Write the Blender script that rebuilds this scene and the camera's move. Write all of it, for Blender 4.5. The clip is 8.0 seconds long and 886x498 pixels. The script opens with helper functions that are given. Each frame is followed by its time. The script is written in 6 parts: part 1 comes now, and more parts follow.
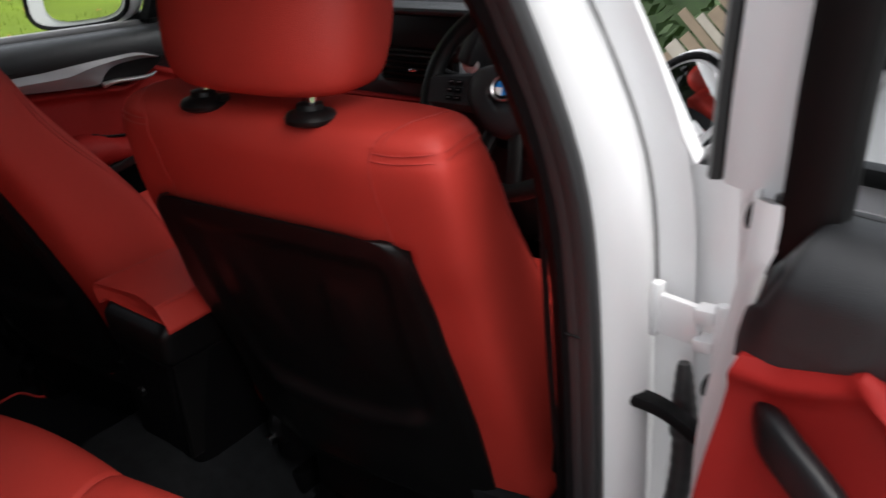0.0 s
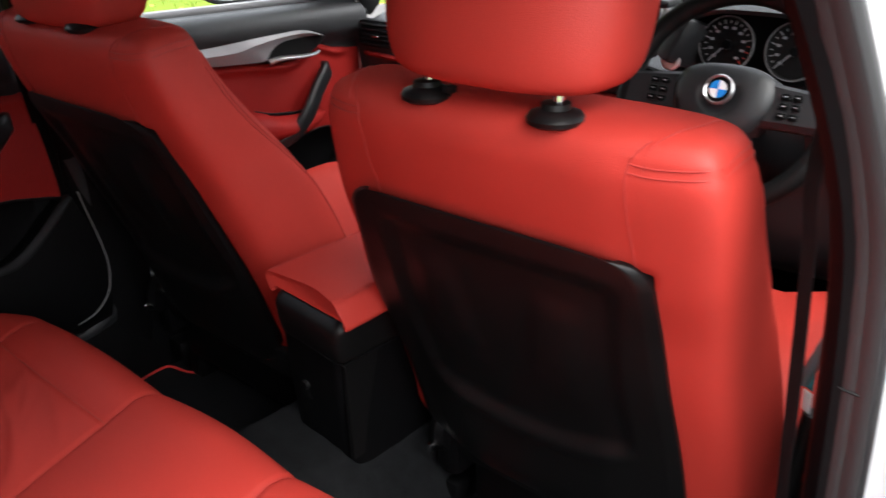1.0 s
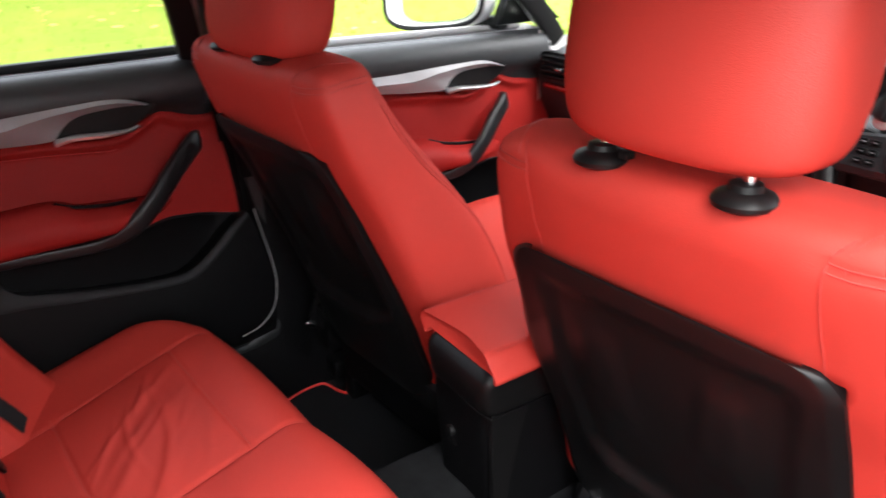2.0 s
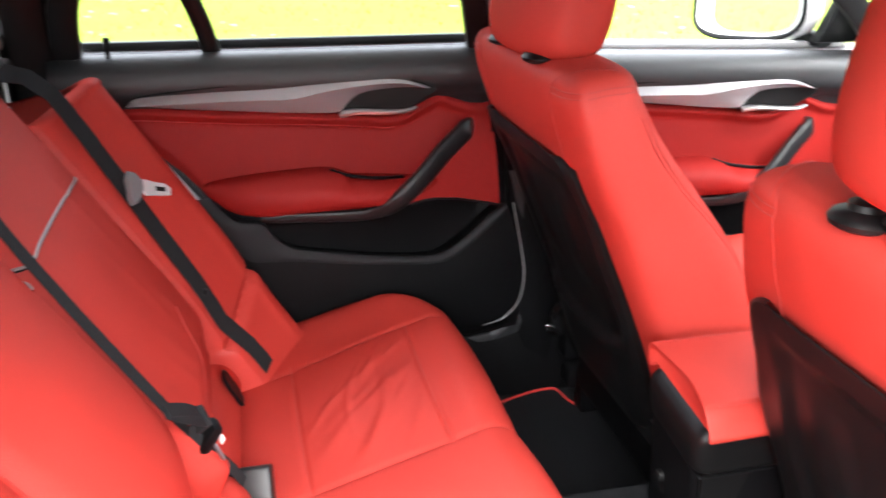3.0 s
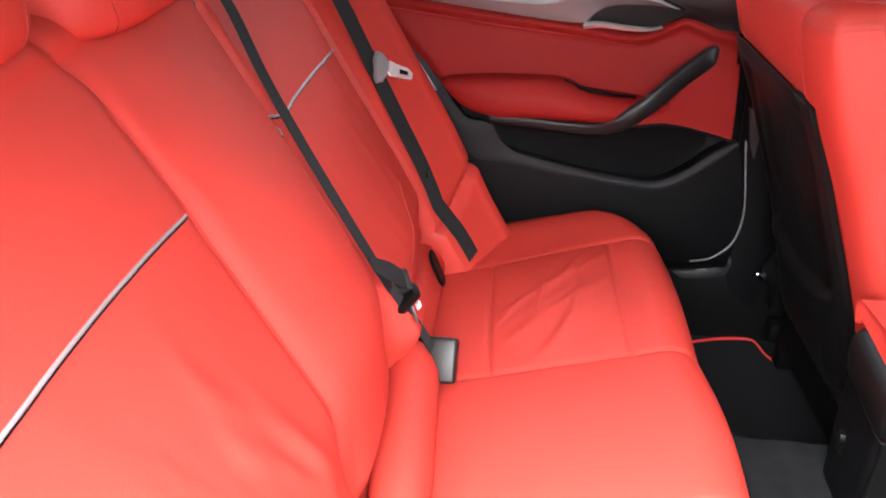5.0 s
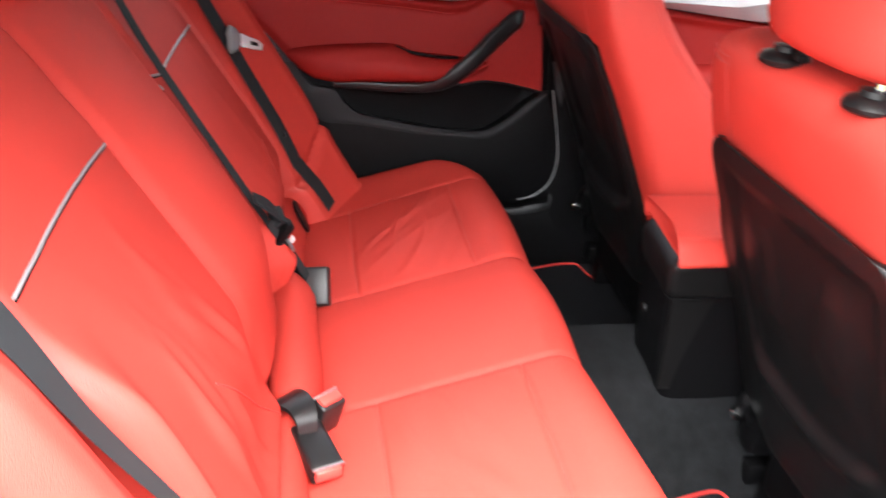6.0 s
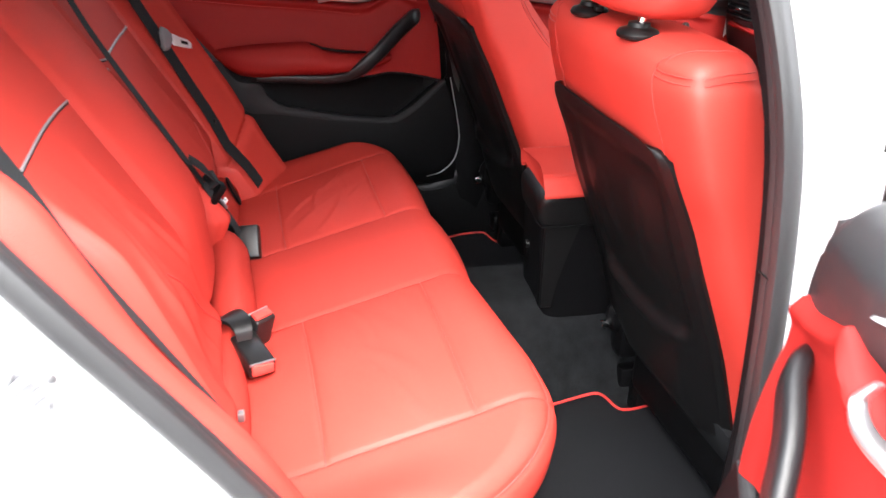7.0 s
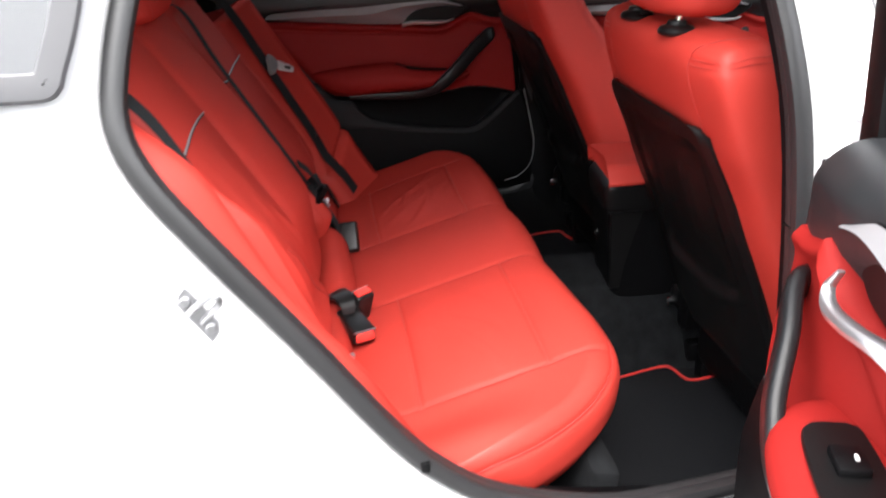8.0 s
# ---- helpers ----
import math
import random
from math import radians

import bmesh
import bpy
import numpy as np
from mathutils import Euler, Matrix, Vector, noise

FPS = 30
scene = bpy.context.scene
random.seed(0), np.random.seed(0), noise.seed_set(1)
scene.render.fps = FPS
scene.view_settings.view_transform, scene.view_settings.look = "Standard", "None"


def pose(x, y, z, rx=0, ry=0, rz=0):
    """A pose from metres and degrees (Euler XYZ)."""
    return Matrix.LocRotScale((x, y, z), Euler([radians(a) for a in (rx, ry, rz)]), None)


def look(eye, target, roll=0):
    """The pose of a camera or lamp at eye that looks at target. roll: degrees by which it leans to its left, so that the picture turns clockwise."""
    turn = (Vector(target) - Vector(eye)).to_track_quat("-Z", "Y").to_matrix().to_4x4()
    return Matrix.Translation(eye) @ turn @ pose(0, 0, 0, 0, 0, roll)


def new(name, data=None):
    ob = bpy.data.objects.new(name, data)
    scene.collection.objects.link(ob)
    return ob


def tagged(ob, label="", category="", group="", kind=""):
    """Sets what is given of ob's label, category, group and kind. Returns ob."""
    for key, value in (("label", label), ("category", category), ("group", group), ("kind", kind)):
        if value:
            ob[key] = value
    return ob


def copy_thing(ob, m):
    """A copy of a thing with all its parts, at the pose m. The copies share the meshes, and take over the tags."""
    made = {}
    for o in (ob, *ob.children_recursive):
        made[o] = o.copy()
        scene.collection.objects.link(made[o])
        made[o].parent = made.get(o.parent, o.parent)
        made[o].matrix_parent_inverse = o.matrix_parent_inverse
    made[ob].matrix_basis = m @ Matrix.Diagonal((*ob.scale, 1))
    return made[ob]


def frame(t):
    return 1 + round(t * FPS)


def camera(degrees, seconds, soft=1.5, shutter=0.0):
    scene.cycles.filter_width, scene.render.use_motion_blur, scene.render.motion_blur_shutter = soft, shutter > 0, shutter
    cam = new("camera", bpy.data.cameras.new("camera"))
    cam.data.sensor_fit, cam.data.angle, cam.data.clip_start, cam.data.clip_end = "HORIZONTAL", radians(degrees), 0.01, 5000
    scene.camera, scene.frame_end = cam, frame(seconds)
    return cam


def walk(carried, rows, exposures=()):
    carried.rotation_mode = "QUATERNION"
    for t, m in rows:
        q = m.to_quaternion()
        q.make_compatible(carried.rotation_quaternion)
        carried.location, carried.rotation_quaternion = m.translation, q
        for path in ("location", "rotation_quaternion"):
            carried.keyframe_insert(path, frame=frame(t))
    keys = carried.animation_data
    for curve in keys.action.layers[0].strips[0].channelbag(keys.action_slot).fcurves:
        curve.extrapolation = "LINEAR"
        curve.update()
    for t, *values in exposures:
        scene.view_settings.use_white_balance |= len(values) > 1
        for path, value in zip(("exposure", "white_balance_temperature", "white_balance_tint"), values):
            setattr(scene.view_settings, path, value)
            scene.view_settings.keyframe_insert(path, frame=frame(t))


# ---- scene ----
from mathutils.bvhtree import BVHTree

cam = camera(55.5, 8.0, shutter=0.5)
PATH = [
    (0, (1.001, -0.597, 1.33), (-0.031, 0.924, 0.542), -2.7),
    (0.5, (0.905, -0.59, 1.328), (-0.207, 0.858, 0.512), -2.2),
    (1, (0.844, -0.596, 1.325), (-0.371, 0.769, 0.513), -1.5),
    (1.2, (0.829, -0.606, 1.332), (-0.427, 0.729, 0.532), -1.7),
    (2.3, (0.801, -0.515, 1.353), (-0.792, 0.407, 0.572), 0.4),
    (2.5, (0.799, -0.497, 1.355), (-0.857, 0.294, 0.559), 1.7),
    (3, (0.793, -0.458, 1.356), (-0.985, 0.012, 0.57), 0.9),
    (3.5, (0.799, -0.45, 1.363), (-1.025, -0.218, 0.575), 1.4),
    (4, (0.813, -0.446, 1.365), (-0.996, -0.483, 0.511), 4.4),
    (4.2, (0.82, -0.444, 1.367), (-0.97, -0.561, 0.482), 5.1),
    (5.3, (0.888, -0.445, 1.329), (-0.858, -0.433, 0.353), 3.6),
    (5.5, (0.927, -0.474, 1.331), (-0.822, -0.395, 0.364), 3.8),
    (6, (1.082, -0.485, 1.333), (-0.66, -0.154, 0.407), 4.3),
    (6.5, (1.212, -0.489, 1.336), (-0.506, -0.036, 0.419), 2.6),
    (7, (1.385, -0.475, 1.319), (-0.362, -0.012, 0.464), 2.7),
    (7.5, (1.514, -0.491, 1.318), (-0.299, -0.208, 0.522), -0.8),
    (7.8, (1.561, -0.501, 1.326), (-0.260, -0.198, 0.5545), -1.3),
    (8, (1.59, -0.507, 1.331), (-0.223, -0.238, 0.53), -1.6),
]
EXPOSURES = [(0, 1.8), (0.5, 2.15), (1, 3.05), (2.5, 4.3), (3, 4.9), (3.5, 5.1), (4.2, 5.15), (5.5, 4.95), (6, 4.7), (7, 4.4), (7.5, 4.05), (8, 3.15)]
walk(cam, [(t, look(eye, target, roll)) for t, eye, target, roll in PATH], EXPOSURES)

# ---- world, sun, light ----
SUN_EL, SUN_AZ = 62.0, 100.0
world = bpy.data.worlds.new("overcast_sky")
scene.world = world
world.use_nodes = True
wn = world.node_tree
sky = wn.nodes.new("ShaderNodeTexSky")
sky.sky_type, sky.sun_disc = "NISHITA", False
sky.sun_elevation, sky.sun_rotation = radians(SUN_EL), radians(SUN_AZ)
sky.air_density, sky.dust_density, sky.ozone_density = 1.0, 4.0, 1.0
hsv = wn.nodes.new("ShaderNodeHueSaturation")
hsv.inputs["Saturation"].default_value = 0.25
wn.links.new(sky.outputs["Color"], hsv.inputs["Color"])
wn.links.new(hsv.outputs["Color"], wn.nodes["Background"].inputs["Color"])
wn.nodes["Background"].inputs["Strength"].default_value = 0.14
sun = new("sun", bpy.data.lights.new("sun", "SUN"))
sun.data.energy, sun.data.angle, sun.data.color = 0.55, radians(80), (1.0, 0.97, 0.93)
sun.matrix_world = look((math.sin(radians(SUN_AZ)) * 10, math.cos(radians(SUN_AZ)) * 10, 10 * math.tan(radians(SUN_EL))), (0, 0, 0))

# ---- materials ----


def material(name, colour, rough=0.5, metal=0.0, grain=0.0, grain_scale=400.0, stain=0.0, stain_scale=6.0, coat=0.0, fleck=0.0, spec=0.5, cells=False, even_gloss=0.0):
    m = bpy.data.materials.new(name)
    m.use_nodes = True
    nt = m.node_tree
    b = nt.nodes["Principled BSDF"]
    b.inputs["Roughness"].default_value, b.inputs["Metallic"].default_value = rough, metal
    b.inputs["Coat Weight"].default_value, b.inputs["Coat Roughness"].default_value = coat, 0.05
    b.inputs["Specular IOR Level"].default_value = spec
    pos = nt.nodes.new("ShaderNodeTexCoord").outputs["Object"]
    big = nt.nodes.new("ShaderNodeTexNoise")
    big.inputs["Scale"].default_value, big.inputs["Detail"].default_value = stain_scale, 5
    fine = nt.nodes.new("ShaderNodeTexVoronoi" if cells else "ShaderNodeTexNoise")
    fine.inputs["Scale"].default_value = grain_scale
    nt.links.new(pos, big.inputs["Vector"])
    nt.links.new(pos, fine.inputs["Vector"])
    grey = fine.outputs["Distance"] if cells else fine.outputs["Fac"]
    mix = nt.nodes.new("ShaderNodeMix")
    mix.data_type, mix.blend_type = "RGBA", "MULTIPLY"
    mix.inputs["Factor"].default_value = 1.0
    mix.inputs["A"].default_value = (*colour, 1)
    add = nt.nodes.new("ShaderNodeMath")
    add.operation = "MULTIPLY_ADD"
    nt.links.new(big.outputs["Fac"], add.inputs[0])
    add.inputs[1].default_value, add.inputs[2].default_value = 2 * stain, 1 - stain
    fl = nt.nodes.new("ShaderNodeMath")
    fl.operation = "MULTIPLY_ADD"
    nt.links.new(grey, fl.inputs[0])
    fl.inputs[1].default_value, fl.inputs[2].default_value = 2 * fleck, 1 - fleck
    both = nt.nodes.new("ShaderNodeMath")
    both.operation = "MULTIPLY"
    nt.links.new(add.outputs[0], both.inputs[0])
    nt.links.new(fl.outputs[0], both.inputs[1])
    nt.links.new(both.outputs[0], mix.inputs["B"])
    nt.links.new(mix.outputs["Result"], b.inputs["Base Color"])
    rg = nt.nodes.new("ShaderNodeMath")
    rg.operation = "MULTIPLY_ADD"
    nt.links.new(big.outputs["Fac"], rg.inputs[0])
    rg.inputs[1].default_value, rg.inputs[2].default_value = 0.25 * rough, 0.87 * rough
    nt.links.new(rg.outputs[0], b.inputs["Roughness"])
    if grain:
        bump = nt.nodes.new("ShaderNodeBump")
        bump.inputs["Strength"].default_value, bump.inputs["Distance"].default_value = grain, 0.001
        nt.links.new(grey, bump.inputs["Height"])
        nt.links.new(bump.outputs["Normal"], b.inputs["Normal"])
    if even_gloss:
        # grained hide: a weak sheen that does not grow towards grazing angles
        b.inputs["Specular IOR Level"].default_value = 0.0
        gloss, mx = nt.nodes.new("ShaderNodeBsdfGlossy"), nt.nodes.new("ShaderNodeMixShader")
        nt.links.new(rg.outputs[0], gloss.inputs["Roughness"])
        if grain:
            nt.links.new(bump.outputs["Normal"], gloss.inputs["Normal"])
        mx.inputs[0].default_value = even_gloss
        nt.links.new(b.outputs[0], mx.inputs[1])
        nt.links.new(gloss.outputs[0], mx.inputs[2])
        nt.links.new(mx.outputs[0], nt.nodes["Material Output"].inputs["Surface"])
    return m


def glass_material(name, tint):
    m = bpy.data.materials.new(name)
    m.use_nodes = True
    nt = m.node_tree
    nt.nodes.remove(nt.nodes["Principled BSDF"])
    clear, gloss = nt.nodes.new("ShaderNodeBsdfTransparent"), nt.nodes.new("ShaderNodeBsdfGlossy")
    clear.inputs["Color"].default_value = (*tint, 1)
    gloss.inputs["Roughness"].default_value = 0.0
    f, mx = nt.nodes.new("ShaderNodeFresnel"), nt.nodes.new("ShaderNodeMixShader")
    f.inputs["IOR"].default_value = 1.5
    nt.links.new(f.outputs[0], mx.inputs[0])
    nt.links.new(clear.outputs[0], mx.inputs[1])
    nt.links.new(gloss.outputs[0], mx.inputs[2])
    nt.links.new(mx.outputs[0], nt.nodes["Material Output"].inputs["Surface"])
    return m


LEATHER = material("red_leather", (0.40, 0.0315, 0.0225), 0.55, even_gloss=0.030, grain=0.22, grain_scale=900, stain=0.10, stain_scale=7, fleck=0.04, cells=True)
VINYL = material("red_door_vinyl", (0.235, 0.0110, 0.0092), 0.6, grain=0.2, grain_scale=1100, stain=0.08, stain_scale=5, fleck=0.03, cells=True, even_gloss=0.015)
THREAD = material("dark_red_thread", (0.33, 0.021, 0.016), 0.7, stain=0.1)
ARMPAD = material("dark_grey_pocket_ledge", (0.0100, 0.0100, 0.0110), 0.55, grain=0.25, grain_scale=1200, stain=0.1, cells=True, spec=0.2)
EDGING = material("red_edging", (0.55, 0.03, 0.025), 0.7, grain=0.3, grain_scale=1500, stain=0.1)
PLASTIC = material("black_plastic", (0.0030, 0.0030, 0.0034), 0.46, grain=0.25, grain_scale=1300, stain=0.2, stain_scale=9, cells=True, spec=0.10)
SOFT = material("dark_grey_soft_trim", (0.0130, 0.0138, 0.0152), 0.42, grain=0.25, grain_scale=1200, stain=0.1, cells=True, spec=0.5)
SATIN = material("black_satin_trim", (0.0038, 0.0037, 0.0039), 0.44, grain=0.1, grain_scale=900, stain=0.1, spec=0.22)
RUBBER = material("black_rubber", (0.016, 0.016, 0.017), 0.42, grain=0.15, grain_scale=600, stain=0.15)
MAT = material("black_mat_pile", (0.0085, 0.0090, 0.0105), 0.95, grain=1.0, grain_scale=900, stain=0.2, stain_scale=14, fleck=0.4, spec=0.1)
# grey of the pillar groove; on the door edge seal a painted glint
GREYSEAL = material("grey_seal_and_glint", (0.22, 0.22, 0.22), 0.4, stain=0.1)
CARPET = material("charcoal_carpet", (0.0090, 0.0096, 0.0106), 0.95, grain=1.0, grain_scale=700, stain=0.85, stain_scale=34, fleck=0.6, spec=0.1)
WEBBING = material("black_webbing", (0.018, 0.0195, 0.021), 0.8, grain=0.5, grain_scale=1600, stain=0.1, spec=0.08)
SILVER = material("brushed_silver_trim", (0.27, 0.263, 0.27), 0.48, metal=0.4, grain=0.05, grain_scale=1200, stain=0.04)
CHROME = material("chrome", (0.85, 0.85, 0.86), 0.12, metal=1.0, stain=0.03)
SATINMETAL = material("satin_chrome", (0.48, 0.47, 0.48), 0.30, metal=0.9, stain=0.04)
STEEL = material("zinc_steel", (0.31, 0.31, 0.32), 0.36, metal=0.9, stain=0.15, stain_scale=60)
BRIGHT = material("polished_steel", (0.72, 0.72, 0.73), 0.35, metal=0.6, stain=0.05)
GREYPL = material("grey_plastic", (0.17, 0.175, 0.18), 0.5, stain=0.1)
GRIP = material("dark_grey_handle_plastic", (0.008, 0.0083, 0.0092), 0.32, grain=0.2, grain_scale=1200, stain=0.1, cells=True, spec=0.30)
PAINT = material("white_car_paint", (0.66, 0.66, 0.67), 0.3, stain=0.015, stain_scale=3, coat=0.6)
LINING = material("anthracite_headlining", (0.09, 0.09, 0.092), 0.9, grain=0.4, grain_scale=900, stain=0.05)
GLASS = glass_material("clear_glass", (0.95, 0.97, 0.96))
TINTED = glass_material("lightly_tinted_glass", (0.62, 0.64, 0.65))
PRIVACY = glass_material("dark_privacy_glass", (0.16, 0.17, 0.18))
MIRROR = material("mirror_glass", (0.9, 0.9, 0.9), 0.02, metal=1.0)
DIAL = material("grey_dial_marks", (0.22, 0.22, 0.23), 0.6)
DIALRED = material("red_dial_marks", (0.30, 0.02, 0.015), 0.6)
BLUE = material("blue_enamel", (0.02, 0.22, 0.62), 0.25)
WHITE = material("white_enamel", (0.8, 0.8, 0.8), 0.25)
RELEASE = material("red_release_button", (0.75, 0.05, 0.04), 0.35, stain=0.05)
BUCKLE = material("black_gloss_plastic", (0.006, 0.006, 0.0065), 0.4, grain=0.1, grain_scale=900, stain=0.15, spec=0.4)
TEAL = material("teal_label", (0.02, 0.22, 0.24), 0.5, stain=0.1)
LEDGE = material("pale_ledge_plastic", (0.30, 0.31, 0.32), 0.45, grain=0.15, grain_scale=900, stain=0.1)
FILM = material("grey_privacy_film", (0.060, 0.060, 0.068), 0.4, stain=0.1)
FRAMEGREY = material("grey_frame_rubber", (0.060, 0.060, 0.064), 0.5, stain=0.1, spec=0.25)
GRASS = material("lawn_grass", (0.098, 0.142, 0.014), 0.9, grain=0.6, grain_scale=60, stain=0.45, stain_scale=0.6, fleck=0.3, spec=0.15)
LEAF = material("fallen_leaf", (0.30, 0.16, 0.05), 0.8, stain=0.4, stain_scale=3)
ASPHALT = material("asphalt", (0.085, 0.085, 0.085), 0.9, grain=0.8, grain_scale=140, stain=0.3, stain_scale=1.5, fleck=0.5)
TIMBER = material("weathered_timber", (0.26, 0.20, 0.14), 0.85, grain=0.5, grain_scale=60, stain=0.35, stain_scale=4)
PALEWOOD = material("pale_timber", (0.42, 0.38, 0.32), 0.85, grain=0.5, grain_scale=60, stain=0.3, stain_scale=5)
HEDGE = material("dark_leaves", (0.05, 0.09, 0.03), 0.8, stain=0.5, stain_scale=4)

# ---- mesh helpers ----


def thing(name, label, category, at=(0, 0, 0), group="", kind=""):
    ob = new(name)
    ob.location = at
    ob.empty_display_size = 0.05
    return tagged(ob, label, category, group, kind)


def part(name, vf, mat, parent=None, label="", smooth=True, angle=40):
    """One mesh object from (vertices, faces), in the world's metres, under a thing or a part that stands at the world's origin or at `at`."""
    me = bpy.data.meshes.new(name)
    me.from_pydata([tuple(v) for v in vf[0]], [], [tuple(f) for f in vf[1]])
    bm = bmesh.new()
    bm.from_mesh(me)
    bmesh.ops.remove_doubles(bm, verts=bm.verts, dist=1e-5)
    bmesh.ops.recalc_face_normals(bm, faces=bm.faces)
    if smooth:
        for f in bm.faces:
            f.smooth = True
        for e in bm.edges:
            if len(e.link_faces) == 2 and e.calc_face_angle() > radians(angle):
                e.smooth = False
    bm.to_mesh(me)
    bm.free()
    me.materials.append(mat)
    ob = new(name, me)
    if parent is not None:
        ob.parent = parent
        if parent.type == "EMPTY":
            ob.matrix_parent_inverse = parent.matrix_basis.inverted()
    return tagged(ob, label)


def grid(p, wrap_u=False, wrap_v=False, cap_u=False):
    p = np.asarray(p, float)
    nu, nv = p.shape[:2]
    faces = []
    for i in range(nu if wrap_u else nu - 1):
        for j in range(nv if wrap_v else nv - 1):
            a, b = i * nv, ((i + 1) % nu) * nv
            k = (j + 1) % nv
            faces.append((a + j, b + j, b + k, a + k))
    verts = [tuple(v) for v in p.reshape(-1, 3)]
    if cap_u:
        faces.append(tuple(range(nv)))
        faces.append(tuple((nu - 1) * nv + j for j in range(nv)))
    return verts, faces


def merge(*shapes):
    verts, faces = [], []
    for v, f in shapes:
        n = len(verts)
        verts += list(v)
        faces += [tuple(i + n for i in q) for q in f]
    return verts, faces


def spline(pts, n):
    """n points along a smooth curve through pts."""
    p = np.asarray(pts, float)
    p = np.vstack([2 * p[0] - p[1], p, 2 * p[-1] - p[-2]])
    out = []
    for t in np.linspace(0, len(p) - 3 - 1e-9, n):
        i = int(t)
        f = t - i
        a, b, c, d = p[i : i + 4]
        out.append(0.5 * (2 * b + (c - a) * f + (2 * a - 5 * b + 4 * c - d) * f**2 + (3 * b - a - 3 * c + d) * f**3))
    return np.array(out)


def ring(a, b, n=20, k=2.0):
    """A superellipse in two dimensions."""
    t = np.linspace(0, 2 * np.pi, n, endpoint=False)
    c, s = np.cos(t), np.sin(t)
    return np.stack([a * np.sign(c) * np.abs(c) ** (2 / k), b * np.sign(s) * np.abs(s) ** (2 / k)], 1)


def sweep(pts, prof, up=(0, 0, 1), scale=None, closed=False):
    """A closed profile carried along pts. up: one direction, or one for each point."""
    p = np.asarray(pts, float)
    t = np.roll(p, -1, 0) - np.roll(p, 1, 0) if closed else np.gradient(p, axis=0)
    t /= np.linalg.norm(t, axis=1)[:, None] + 1e-12
    u = np.broadcast_to(np.asarray(up, float), p.shape)
    s = np.cross(t, u)
    s /= np.linalg.norm(s, axis=1)[:, None] + 1e-12
    u = np.cross(s, t)
    k = np.ones(len(p)) if scale is None else np.asarray(scale, float)
    prof = np.asarray(prof, float)
    g = p[:, None] + (s[:, None] * prof[None, :, :1] + u[:, None] * prof[None, :, 1:]) * k[:, None, None]
    return grid(g, wrap_u=closed, wrap_v=True, cap_u=not closed)


def tube(pts, r, n=10, up=(0.3, 0.2, 1), scale=None, closed=False):
    return sweep(pts, ring(r, r, n), up, scale, closed)


def lathe(prof, centre, axis="z", n=24):
    """A profile of (radius, height) turned round an axis."""
    t = np.linspace(0, 2 * np.pi, n, endpoint=False)
    g = np.array([[(r * math.cos(a), r * math.sin(a), h) for a in t] for r, h in prof])
    if axis == "y":
        g = g[..., [0, 2, 1]]
    if axis == "x":
        g = g[..., [2, 0, 1]]
    return grid(g + np.asarray(centre, float), wrap_v=True, cap_u=True)


def turned(vf, m):
    return [tuple(m @ Vector(v)) for v in vf[0]], vf[1]


def box(size, at=(0, 0, 0), bevel=0.004, turn=(0, 0, 0), segments=2, taper=1.0):
    bm = bmesh.new()
    bmesh.ops.create_cube(bm, size=1)
    for v in bm.verts:
        k = taper if v.co.z > 0 else 1.0
        v.co = Vector((v.co.x * size[0] * k, v.co.y * size[1] * k, v.co.z * size[2]))
    if bevel:
        bmesh.ops.bevel(bm, geom=bm.edges[:], offset=bevel, segments=segments, profile=0.5, affect="EDGES")
    m = pose(*at, *turn)
    bm.verts.index_update()
    out = [tuple(m @ v.co) for v in bm.verts], [tuple(v.index for v in f.verts) for f in bm.faces]
    bm.free()
    return out


def plate(outline, place, thick, bevel=0.002, n=0):
    """A flat outline in two dimensions given thickness; place(a, b, d) sets a point into the world."""
    o = np.asarray(outline, float)
    if n:
        o = spline(np.vstack([o, o[:1]]), n)[:-1]
    c = o.mean(0)
    rings = []
    for inset, d in ((bevel, 0.0), (0, bevel), (0, thick - bevel), (bevel, thick)):
        w = o - c
        q = c + w * (1 - inset / (np.linalg.norm(w, axis=1)[:, None] + 1e-9))
        rings.append([place(a, b, d) for a, b in q])
    return grid(rings, wrap_v=True, cap_u=True)


def push(p, depth):
    """A sheet of points moved along its normals by depth; positive follows the cross product of its two directions."""
    n = np.cross(np.gradient(p, axis=0), np.gradient(p, axis=1))
    n /= np.linalg.norm(n, axis=-1)[..., None] + 1e-12
    return p + n * depth[..., None]


def dip(d, width):
    return np.exp(-((d / width) ** 2))


def smooth(a, b, x):
    t = np.clip((x - a) / (b - a), 0, 1)
    return t * t * (3 - 2 * t)


def creases(x, y, seed, count, box2, angle, length, width):
    """Soft random folds in a patch, as a height between about -1 and 1."""
    rnd = random.Random(seed)
    h = np.zeros_like(x)
    for _ in range(count):
        cx, cy = rnd.uniform(box2[0], box2[1]), rnd.uniform(box2[2], box2[3])
        a = angle + rnd.uniform(-0.35, 0.35)
        l, w = length * rnd.uniform(0.5, 1.2), width * rnd.uniform(0.6, 1.4)
        u, v = (x - cx) * math.cos(a) + (y - cy) * math.sin(a), -(x - cx) * math.sin(a) + (y - cy) * math.cos(a)
        v = v + 2.0 * u * u * rnd.uniform(-1, 1)
        h += rnd.uniform(0.4, 1.0) * np.exp(-((u / l) ** 2) - (v / w) ** 2)
    return h


